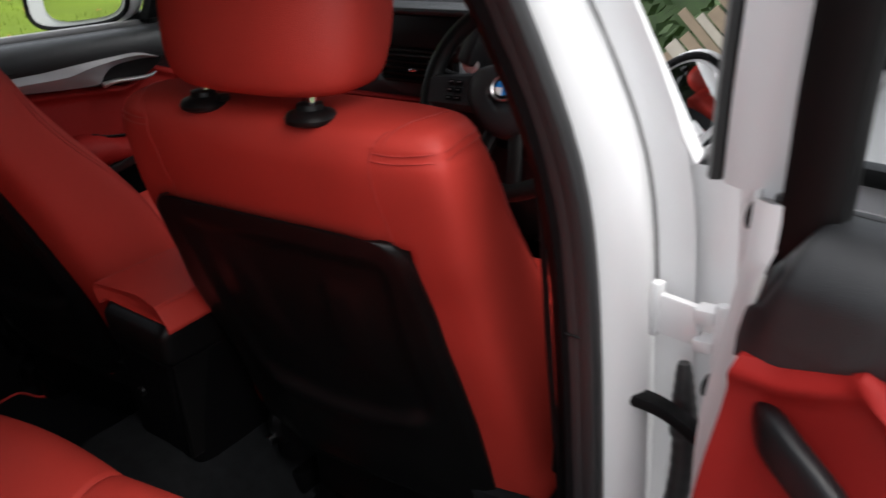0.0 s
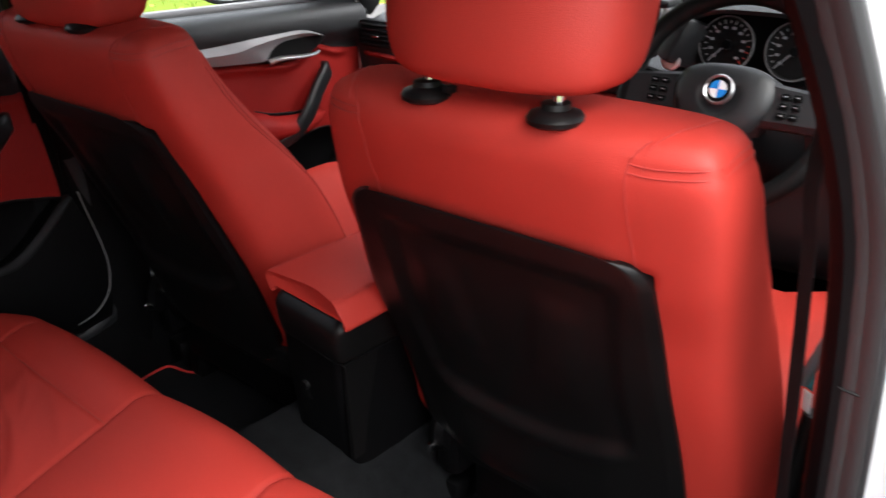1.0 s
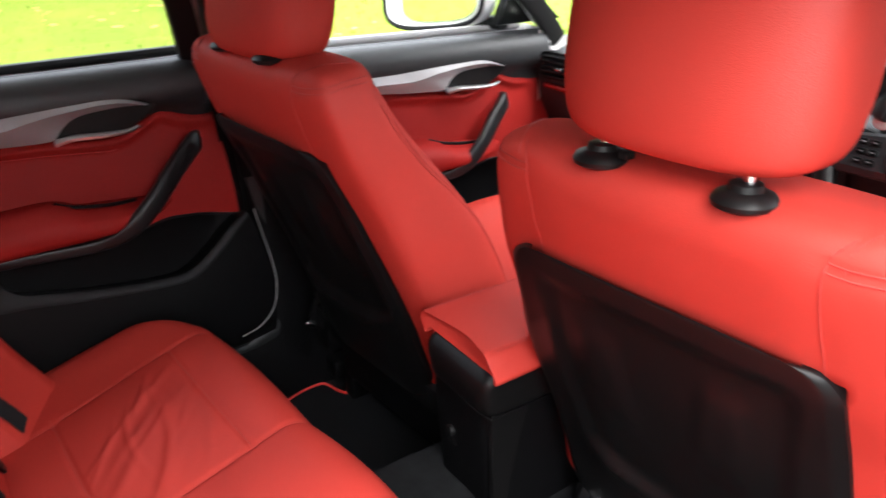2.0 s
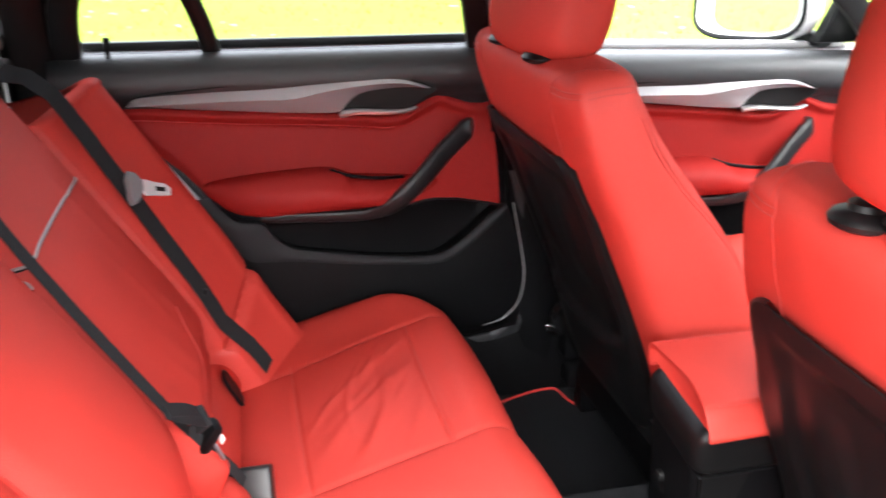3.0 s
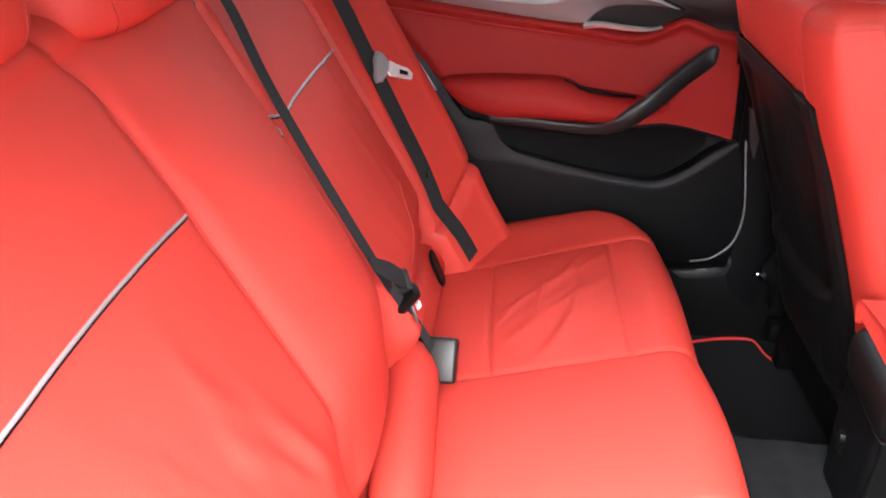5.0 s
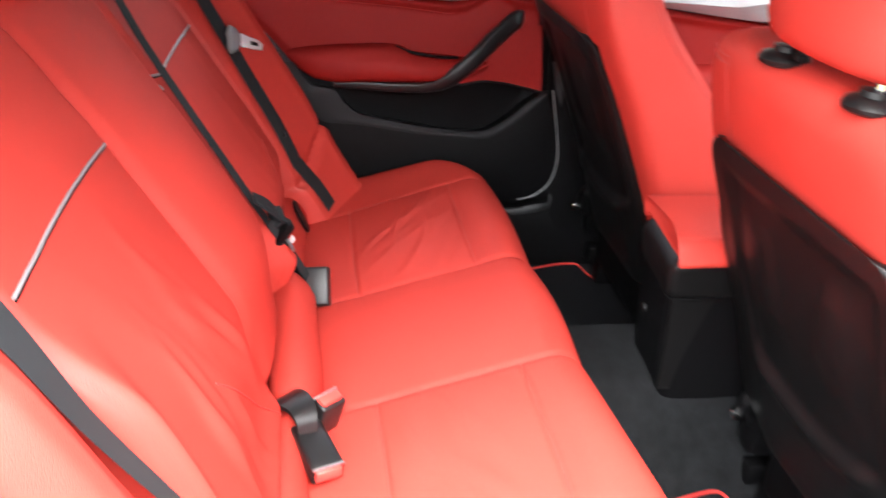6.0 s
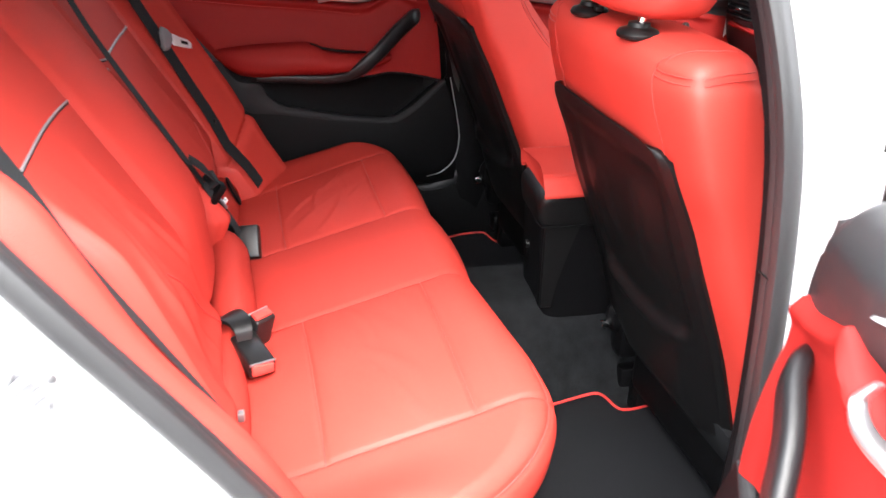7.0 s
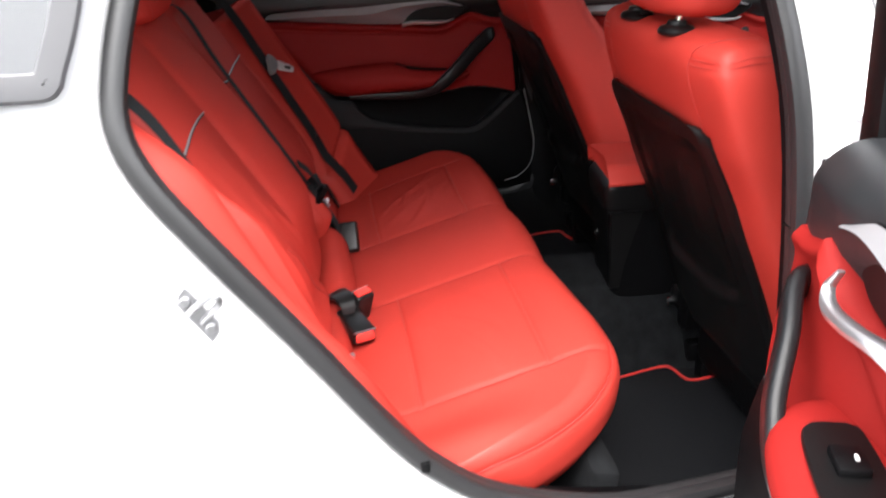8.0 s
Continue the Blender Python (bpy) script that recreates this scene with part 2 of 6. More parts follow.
def lay(vf, pts, way, lift=0.0006, n=60):
    """pts resampled and laid along way onto a mesh."""
    tree = BVHTree.FromPolygons([Vector(v) for v in vf[0]], vf[1])
    w = Vector(way).normalized()
    out = []
    for q in spline(pts, n):
        hit = tree.ray_cast(Vector(q) - w * 0.4, w)
        if hit[0] is not None:
            out.append(np.array(hit[0]) - np.array(w) * lift)
    return np.array(out)


# ---- the ground and what stands round the car ----


def ground():
    g = np.array([[(x, y, 0.0) for y in np.linspace(-400, 400, 17)] for x in np.linspace(-400, 400, 17)])
    tagged(part("ground", grid(g), GRASS), "mown green lawn that runs to the horizon", "ground", kind="structure")
    y = np.linspace(-14, 14, 30)
    edge = -2.1 + 0.05 * np.sin(y * 1.7)
    d = np.array([[(x, yy, z) for yy, x in zip(y, e)] for e, z in ((edge, -0.02), (edge, 0.02), (edge + 0.1, 0.025), (np.full(30, 3.0), 0.03), (np.full(30, 12.0), 0.03))])
    tagged(part("driveway", grid(d), ASPHALT), "grey weathered asphalt driveway beside the lawn", "driveway", kind="structure")
    rnd = random.Random(4)
    v, f = [], []
    for _ in range(9000):
        x, yy = -2.2 - 13 * rnd.random() ** 1.3, rnd.uniform(-9, 9)
        a, h, w, l = rnd.uniform(0, 6.28), rnd.uniform(0.03, 0.08), rnd.uniform(0.004, 0.008), rnd.uniform(0.0, 0.05)
        c, s, n = math.cos(a), math.sin(a), len(v)
        v += [(x - w * s, yy + w * c, 0), (x + w * s, yy - w * c, 0), (x + l * c + w * 0.3 * s, yy + l * s, h), (x + l * c, yy + l * s + 0.002, h)]
        f += [(n, n + 1, n + 2, n + 3)]
    tagged(part("grass_blades", (v, f), GRASS, smooth=False), "short green blades of lawn grass", "grass", kind="stuff")
    v, f = [], []
    for _ in range(420):
        x, yy = -3.0 - 12 * rnd.random(), rnd.uniform(-9, 9)
        a, r, n = rnd.uniform(0, 6.28), rnd.uniform(0.03, 0.06), len(v)
        pts = [(1, 0), (0.4, 0.5), (-0.6, 0.4), (-1, 0), (-0.6, -0.4), (0.4, -0.5)]
        for i, (p, q) in enumerate(pts):
            v.append((x + r * (p * math.cos(a) - q * math.sin(a)), yy + r * (p * math.sin(a) + q * math.cos(a)), 0.05 + 0.02 * (i % 2)))
        f.append(tuple(range(n, n + 6)))
    tagged(part("fallen_leaves", (v, f), LEAF, smooth=False), "brown fallen leaves scattered over the lawn", "leaves", kind="stuff")
    fence = thing("picket_fence", "weathered grey-brown timber picket fence behind the lawn", "fence", (-13, -5, 0))
    for i in range(70):
        part("picket", box((0.03, 0.10, 1.0 + 0.04 * rnd.random()), (-13.0 + 0.012 * i, -9.5 + 0.15 * i, 0.52), 0.004, (0, rnd.uniform(-1.5, 1.5), 0), 1), TIMBER, fence, smooth=False)
    for z in (0.25, 0.8):
        part("rail", box((0.04, 11.0, 0.08), (-12.56, -4.4, z), 0.004, (0, 0, -4.6), 1), TIMBER, fence, smooth=False)
    boards = thing("board_fence", "brown and pale weathered boards of a garden fence", "fence", (3.4, 8.4, 0))
    x = 1.6
    while x < 5.6:
        w, h = rnd.uniform(0.09, 0.17), rnd.uniform(1.7, 2.1)
        part("board", box((w, 0.025, h), (x + w / 2, 8.4 + rnd.uniform(-0.01, 0.01), 0.03 + h / 2), 0.004, (0, rnd.uniform(-1.2, 1.2), 0), 1), TIMBER if rnd.random() < 0.7 else PALEWOOD, boards, smooth=False)
        x += w + rnd.uniform(0.008, 0.03)
    for z in (0.5, 1.5):
        part("rail", box((4.1, 0.05, 0.09), (3.6, 8.45, z), 0.004, (0, 0, 0), 1), TIMBER, boards, smooth=False)
    # unseen hedge, added to keep low sky light off the leather and doors
    hedge = thing("hedge", "tall dark green conifer hedge, added out of view to block low sky", "hedge", (-16, 0, 0))
    v, f = [], []
    for _ in range(13000):
        yy = rnd.uniform(-16, 16)
        z = (5.0 + 0.7 * math.sin(1.9 * yy) * math.sin(0.7 * yy + 1)) * rnd.random() ** 0.8
        x = -16 + rnd.gauss(0, 0.5) * (1.25 - 0.12 * z)
        a, b, r, n = rnd.uniform(0, 6.28), rnd.uniform(-1, 1), rnd.uniform(0.12, 0.24), len(v)
        c, s = math.cos(a), math.sin(a)
        v += [(x + r * c, yy + r * s, z), (x - r * s * 0.5, yy + r * c * 0.5, z + r * b), (x - r * c, yy - r * s, z + 0.02), (x + r * s * 0.5, yy - r * c * 0.5, z - r * b)]
        f += [(n, n + 1, n + 2, n + 3)]
    tagged(part("hedge_leaves", (v, f), HEDGE, hedge, smooth=False), kind="stuff")
    part("hedge_core", box((1.0, 32, 4.2), (-16.1, 0, 2.1), 0.3, taper=0.7), HEDGE, hedge)
    # more unseen hedges ahead, to the right and behind, shading the cabin
    copy_thing(hedge, pose(6.0, 19.0, 0, 0, 0, -90))
    copy_thing(hedge, pose(23.0, 0.0, 0, 0, 0, 180))
    copy_thing(hedge, pose(-17.0, -15.0, 0, 0, 0, 90))


ground()

# ---- the body of the car ----
car = thing("car", "white estate car body with black trim and rubber door seals", "car")

# outline of the rear side opening (y, z), from the roof down the rear, along the sill, up the front
REAR_LINE = [(-0.38, 1.465), (-0.54, 1.43), (-0.635, 1.35), (-0.675, 1.25), (-0.697, 1.17), (-0.701, 1.115), (-0.680, 1.06), (-0.618, 0.970), (-0.536, 0.857), (-0.449, 0.732), (-0.395, 0.672), (-0.325, 0.622), (-0.22, 0.588), (-0.10, 0.566), (0.01, 0.552), (0.060, 0.560), (0.081, 0.60)]
FRONT_LINE = [(0.082, 0.70), (0.076, 0.80), (0.068, 0.90), (0.057, 1.0), (0.043, 1.10), (0.020, 1.21), (-0.022, 1.33), (-0.080, 1.43), (-0.18, 1.47)]
TUMBLE = 0.36


def lean(z, x=0.775):
    return x - TUMBLE * 0.5 * (z - 1.09 + math.hypot(z - 1.09, 0.08))


def draw_in(y):
    """How far the front of the doorway lies inside its rear."""
    return 0.048 * smooth(-0.20, 0.06, y)


def opening_line(offset=0.0, x=0.775, side=1, n=90):
    o = spline(REAR_LINE + FRONT_LINE + REAR_LINE[:1], n)[:-1]
    t = np.roll(o, -1, 0) - np.roll(o, 1, 0)
    t /= np.linalg.norm(t, axis=1)[:, None]
    nrm = np.stack([-t[:, 1], t[:, 0]], 1)
    if np.sum(nrm * (o - o.mean(0))) < 0:
        nrm = -nrm
    q = o + nrm * offset
    return np.array([(side * (lean(z, x) - draw_in(y)), y, z) for y, z in q])


def side_body(side):
    # rubber seal: a lip and a bead round the opening
    prof = ring(0.0125, 0.011, 10, 2.5)
    part("door_seal", sweep(opening_line(0, 0.768, side), prof, (side, 0, 0), closed=True), RUBBER, car, "black rubber door seal")
    part("seal_lip", sweep(opening_line(-0.006, 0.755, side), ring(0.006, 0.009, 8), (side, 0, 0), closed=True), RUBBER, car)
    # painted shut face and quarter panel, from the seal outwards
    n = 90
    levels = ((0.010, 0.758), (0.016, 0.772), (0.030, 0.776), (0.060, 0.778), (0.090, 0.784), (0.105, 0.795), (0.115, 0.815), (0.122, 0.828), (0.14, 0.835))
    k = int(n * 0.655)
    g = np.array([opening_line(o, x, side, n)[:k] for o, x in levels])
    vf = grid(g)
    v = np.array(vf[0])
    gap = lambda x, y, z: side > 0 and z > 1.182 and y < float(np.interp(z, [1.174, 1.22, 1.36], [-0.760, -0.738, -0.711]))
    part("quarter_panel_shut_face", (vf[0], [f for f in vf[1] if not gap(*v[list(f)].mean(0))]), PAINT, car, "white painted shut face round the rear doorway")
    # outer skin behind the opening
    o = opening_line(0.14, 0.835, side, n)[:k]
    c = np.array([side * 0.0, -0.2, 0.95])
    out = []
    for f in (0.0, 0.08, 0.15, 0.25, 0.4, 0.6, 0.8, 1.1, 1.4):
        q = o.copy()
        q[:, 1] = np.maximum(q[:, 1] - f * 0.75 * np.clip((0.2 - o[:, 1]) / 0.8, 0, 1), -1.46)
        q[:, 2] += np.where(o[:, 2] < 0.75, -f * 0.45 * np.clip((0.75 - o[:, 2]) / 0.2, 0, 1), 0)
        q[:, 0] = [side * (lean(max(z, 0.3), 0.835) + 0.02 * math.sin(min(f, 1) * 1.5)) for z in q[:, 2]]
        out.append(q)
    hole = lambda x, y, z: z > 1.15 and -1.28 < y < -0.735
    vf = grid(np.array(out))
    v = np.array(vf[0])
    part("quarter_panel", (vf[0], [f for f in vf[1] if not hole(*v[list(f)].mean(0))]), PAINT, car, "white painted rear quarter panel")
    # pillar between the doors: painted outside, black inside
    zs = np.linspace(0.40, 1.48, 26)
    line = np.array(FRONT_LINE)

    def yb(z):
        return float(np.interp(z, [0.3, 0.6] + [p[1] for p in FRONT_LINE], [0.080, 0.081] + [p[0] for p in FRONT_LINE]))

    prof = [(0.008, 0.712), (0.012, 0.730), (0.024, 0.745), (0.045, 0.756), (0.058, 0.758), (0.066, 0.752), (0.072, 0.744), (0.095, 0.742), (0.108, 0.746), (0.114, 0.765), (0.118, 0.785)]
    g = np.array([[(side * lean(z, x), yb(z) + d * (1 - 0.25 * smooth(1.0, 1.4, z)), z) for d, x in prof] for z in zs])
    part("middle_pillar", grid(g), PAINT, car, "white painted middle door pillar")
    prof = [(0.004, 0.712), (-0.010, 0.708), (-0.012, 0.696), (-0.004, 0.684), (0.03, 0.672), (0.08, 0.668), (0.11, 0.68), (0.12, 0.715)]
    g = np.array([[(side * lean(z, x), yb(z) + d, z) for d, x in prof] for z in zs])
    part("middle_pillar_trim", grid(g), PLASTIC, car, "black plastic inner trim of the middle pillar")
    part("pillar_groove", tube([(side * (lean(z, 0.747) + 0.001), yb(z) + 0.109 * (1 - 0.25 * smooth(1.0, 1.4, z)), z) for z in np.linspace(0.93, 1.45, 20)], 0.0024, 6), GREYSEAL, car, "grey sealing groove of the pillar")
    part("pillar_joint", tube([(side * 0.7155, yb(0.93) - 0.0105, 0.93), (side * 0.700, yb(0.93) - 0.0125, 0.932), (side * 0.684, yb(0.93) - 0.0045, 0.934)], 0.0012, 6), SATIN, car)
    # sill
    ys = np.linspace(-0.42, 1.05, 40)
    sill = []
    for y in ys:
        zt = float(np.interp(y, [-0.42, -0.32, -0.22, -0.1, 0.0, 1.05], [0.63, 0.592, 0.562, 0.545, 0.535, 0.535]))
        sill.append([(side * x, y, z) for x, z in ((0.66 if side < 0 else 0.62, 0.36), (0.668 if side < 0 else 0.635, 0.44), (0.676 if side < 0 else 0.655, zt - 0.03), (0.685, zt - 0.006), (0.73, zt), (0.765, zt - 0.004))])
    part("sill_trim", grid(np.array(sill)), PLASTIC, car, "black plastic sill trim")
    sill = [[(side * x, y, z) for x, z in ((0.760, 0.545), (0.785, 0.535), (0.80, 0.50), (0.83, 0.44), (0.84, 0.34), (0.80, 0.24), (0.70, 0.22))] for y in np.linspace(-0.40, 1.9, 12)]
    part("sill", grid(np.array(sill)), PAINT, car)
    # roof rail over the doors
    ys = np.linspace(-1.3, 0.95, 30)
    g = np.array([[(side * x, y, z - 0.10 * max(0, y - 0.4) ** 2 - 0.06 * max(0, -0.5 - y) ** 2) for x, z in ((0.58, 1.47), (0.615, 1.462), (0.635, 1.475), (0.63, 1.51), (0.57, 1.55))] for y in ys])
    part("roof_rail", grid(g), PAINT, car)
    # windscreen pillar
    p = spline([(side * 0.76, 1.30, 1.03), (side * 0.70, 1.08, 1.20), (side * 0.64, 0.78, 1.40), (side * 0.60, 0.55, 1.48)], 20)
    part("windscreen_pillar", sweep(p, ring(0.05, 0.035, 10, 3), (side, 0, 0.3)), PLASTIC, car, "black trimmed windscreen pillar")
    # rear pillar trim inside, quarter window beside the luggage space
    g = []
    for z in np.linspace(1.02, 1.48, 10):
        y0 = -0.735 + 0.42 * max(0, z - 1.2)
        g.append([(side * (lean(z, x)), y0 + d, z) for d, x in ((0.03, 0.745), (0.015, 0.72), (-0.03, 0.70), (-0.08 if side > 0 else -0.05, 0.70), (-0.11 if side > 0 else -0.066, 0.715), (-0.12 if side > 0 else -0.072, 0.745))])
    part("rear_pillar_trim", grid(np.array(g)), SATIN, car, "black rear pillar trim")
    glass_outline = [(-0.835, 1.15), (-1.15, 1.16), (-1.27, 1.20), (-1.20, 1.35), (-0.80, 1.385), (-0.76, 1.36), (-0.78, 1.18)]
    if side > 0:
        glass_outline = [(-0.80, 1.168), (-1.10, 1.171), (-1.27, 1.19), (-1.20, 1.35), (-0.80, 1.385), (-0.698, 1.36), (-0.722, 1.24), (-0.742, 1.182), (-0.746, 1.172), (-0.755, 1.168)]
    o = spline(glass_outline + glass_outline[:1], 60)[:-1]
    q = np.array([(side * (lean(z, 0.812)), y, z) for y, z in o])
    if side > 0:
        film = q.mean(0) + 1.05 * (q - q.mean(0)) - np.array([0.006, 0, 0])
        part("window_film", (list(map(tuple, film)), [tuple(range(len(q)))]), FILM, car, "grey privacy film behind the quarter window")
    w = part("quarter_window", (list(map(tuple, q)), [tuple(range(len(q)))]), TINTED if side > 0 else PRIVACY, car, "tinted rear quarter window")
    w.visible_shadow = False
    part("window_frame", sweep(q + np.array([side * 0.003, 0, 0]), ring(0.014, 0.006, 8, 3), (side, 0, 0.3), closed=True), FRAMEGREY, w, "grey window frame")
    # luggage side lining
    part("luggage_side", box((0.12, 0.62, 0.55), (side * 0.70, -1.12, 0.86), 0.03), SOFT, car, "dark grey luggage side lining")
    part("window_ledge", box((0.10, 0.60, 0.03), (side * (0.705 if side < 0 else 0.67), -1.09, 1.125), 0.012), LEDGE, car, "pale grey window ledge")


side_body(1)
side_body(-1)

# roof with a grey lining, rear hatch, floor, bulkhead
g = np.array([[(x, y, 1.575 - 0.10 * (x / 0.6) ** 2 - 0.10 * max(0, y - 0.4) ** 2 - 0.06 * max(0, -0.5 - y) ** 2) for x in np.linspace(-0.61, 0.61, 15)] for y in np.linspace(-1.35, 0.72, 24)])
part("roof", grid(g), PAINT, car)
part("headlining", grid(g - np.array([0, 0, 0.03])), LINING, car, "anthracite cloth headlining")
g = np.array([[(x, y, z) for x in np.linspace(-0.70, 0.70, 8)] for y, z in ((-1.30, 0.40), (-1.42, 0.70), (-1.44, 1.00), (-1.42, 1.08))])
part("tailgate", grid(g), SOFT, car, "dark lining of the tailgate")
q = np.array([[(x * (1 - 0.12 * t), -1.42 + 0.24 * t, 1.08 + 0.30 * t) for x in np.linspace(-0.66, 0.66, 6)] for t in (0, 1)])
w = part("rear_window", grid(q), PRIVACY, car, "tinted rear window")
w.visible_shadow = False
part("luggage_cover", box((1.30, 0.62, 0.02), (0.02, -1.08, 1.10), 0.006), SOFT, car, "dark luggage cover")
q = np.array([[(x * (1 - 0.12 * t), 1.30 - 0.72 * t, 1.03 + 0.45 * t) for x in np.linspace(-0.74, 0.74, 8)] for t in (0, 0.5, 1)])
w = part("windscreen", grid(q), GLASS, car, "clear windscreen")
w.visible_shadow = False
g = np.array([[(x, y, z) for x in np.linspace(-0.822, 0.822, 12)] for y, z in ((1.25, 0.98), (1.5, 1.0), (1.9, 0.95), (2.15, 0.80), (2.2, 0.4))])
part("bonnet", grid(g), PAINT, car, "white painted bonnet")
g = np.array([[(x, 1.12, z) for x in np.linspace(-0.74, 0.74, 6)] for z in np.linspace(0.3, 1.0, 5)])
part("bulkhead", grid(g), PLASTIC, car)

g = np.array([[(x, y - 0.05 * (x / 0.8) ** 2 * (-1), z) for x in np.linspace(-0.82, 0.82, 12)] for y, z in ((-1.38, 0.26), (-1.50, 0.34), (-1.53, 0.55), (-1.50, 0.66), (-1.49, 0.85), (-1.49, 1.06))])
part("tailgate_skin", grid(g), PAINT, car, "white painted tailgate")
for side in (-1, 1):
    g = np.array([[(side * (0.842 - 0.03 * smooth(1.6, 2.2, y) - 0.02 * (z > 0.9)), y, 0.30 + (float(np.interp(y, [0.9, 1.25, 1.5, 1.9, 2.15, 2.2], [1.02, 1.0, 0.998, 0.948, 0.798, 0.42])) - 0.30) * f) for f, z in zip(np.linspace(0, 1, 8), np.linspace(0.30, 1.02, 8))] for y in np.linspace(0.90, 2.20, 12)])
    part("front_wing", grid(g), PAINT, car, "white painted front wing")
    for y in (-1.02, 1.62):
        wheel_part = part("wheel", lathe([(0.20, -0.09), (0.29, -0.105), (0.315, -0.07), (0.318, 0.07), (0.29, 0.105), (0.20, 0.09)], (side * 0.775, y, 0.318), "x", 32), RUBBER, car, "black road tyre")
        part("rim", lathe([(0.20, 0.085 * side), (0.19, 0.095 * side), (0.12, 0.06 * side), (0.03, 0.08 * side), (0.0, 0.08 * side)], (side * 0.775, y, 0.318), "x", 32), SILVER, wheel_part, "silver wheel rim")

# carpeted floor with the tunnel
xs, ys = np.linspace(-0.69, 0.68, 70), np.linspace(-0.45, 1.1, 60)
X, Y = np.meshgrid(xs, ys, indexing="ij")
Z = 0.352 + 0.178 * smooth(-0.20, -0.13, X) * (1 - smooth(0.03, 0.13, X)) + 0.10 * smooth(0.75, 1.05, Y)
Z = Z + 0.05 * smooth(-0.665, -0.69, X) + 0.05 * smooth(0.62, 0.68, X)
Z += 0.0015 * np.sin(X * 90 + 3 * np.sin(Y * 40)) * np.sin(Y * 70)
part("floor_carpet", grid(np.stack([X, Y, Z], -1)), CARPET, car, "black carpeted floor with a raised tunnel")
part("heel_board", box((1.26, 0.05, 0.22), (0.03, -0.16, 0.44), 0.015, (-12, 0, 0)), CARPET, car)
g = np.array([[(x, y, 0.20) for x in (-0.78, 0.78)] for y in (-1.4, 1.9)])
part("underbody", grid(g), PLASTIC, car)

# striker on the painted shut face
strk = part("striker_plate", plate([(-0.029, -0.012), (0.026, -0.014), (0.031, 0.003), (0.027, 0.012), (-0.026, 0.013), (-0.031, -0.002)], lambda a, b, d: (0.7735 + d, -0.647 + 0.56 * a + 0.36 * b, 0.9215 - 0.83 * a + 0.93 * b), 0.005, 0.0012), STEEL, car, "zinc steel door striker")
part("striker_loop", tube(spline([(0.776, -0.659, 0.921), (0.792, -0.645, 0.939), (0.803, -0.630, 0.953), (0.806, -0.621, 0.952), (0.800, -0.622, 0.942), (0.790, -0.633, 0.928), (0.776, -0.644, 0.912)], 22), 0.0042, 8), STEEL, strk)
for a in (-0.020, 0.020):
    part("bolt", lathe([(0.0060, 0), (0.0060, 0.0025), (0.0045, 0.004), (0.0, 0.004)], (0.778, -0.647 + 0.56 * a, 0.9215 - 0.83 * a), "x", 14), STEEL, strk)
# small black clip where the seal meets the sill
part("seal_clip", box((0.012, 0.012, 0.016), (0.775, -0.415, 0.690), 0.003), PLASTIC, car)

# hinge, check strap and cable boot of the open rear door
part("upper_hinge", merge(box((0.050, 0.010, 0.044), (0.776, 0.146, 0.925), 0.003, (0, 2, -12)), box((0.012, 0.014, 0.060), (0.752, 0.149, 0.930), 0.003, (0, 2, -12)), box((0.020, 0.022, 0.016), (0.806, 0.140, 0.940), 0.003), box((0.020, 0.022, 0.014), (0.806, 0.140, 0.908), 0.003)), PAINT, car, "white painted door hinge")
part("hinge_pin", lathe([(0.006, -0.034), (0.008, -0.03), (0.008, 0.03), (0.006, 0.034)], (0.826, 0.122, 0.928), "z", 14), PAINT, car)
# ---- front seats ----


def seat_sections():
    rows = [  # height, half width, rear y, front y
        (0.52, 0.205, 0.206, 0.345), (0.56, 0.248, 0.188, 0.370), (0.62, 0.244, 0.168, 0.370), (0.70, 0.245, 0.141, 0.356), (0.78, 0.244, 0.108, 0.330),
        (0.86, 0.241, 0.073, 0.290), (0.93, 0.238, 0.045, 0.237), (1.00, 0.238, 0.016, 0.176), (1.05, 0.236, -0.003, 0.136), (1.080, 0.233, -0.012, 0.116), (1.100, 0.229, -0.0145, 0.104),
        (1.115, 0.223, -0.012, 0.097), (1.1250, 0.213, -0.004, 0.089), (1.1305, 0.196, 0.012, 0.076)]
    return spline(rows, 70)


def sk(z):
    """How far down the backrest its lean to one side has grown."""
    return smooth(1.10, 0.80, z)


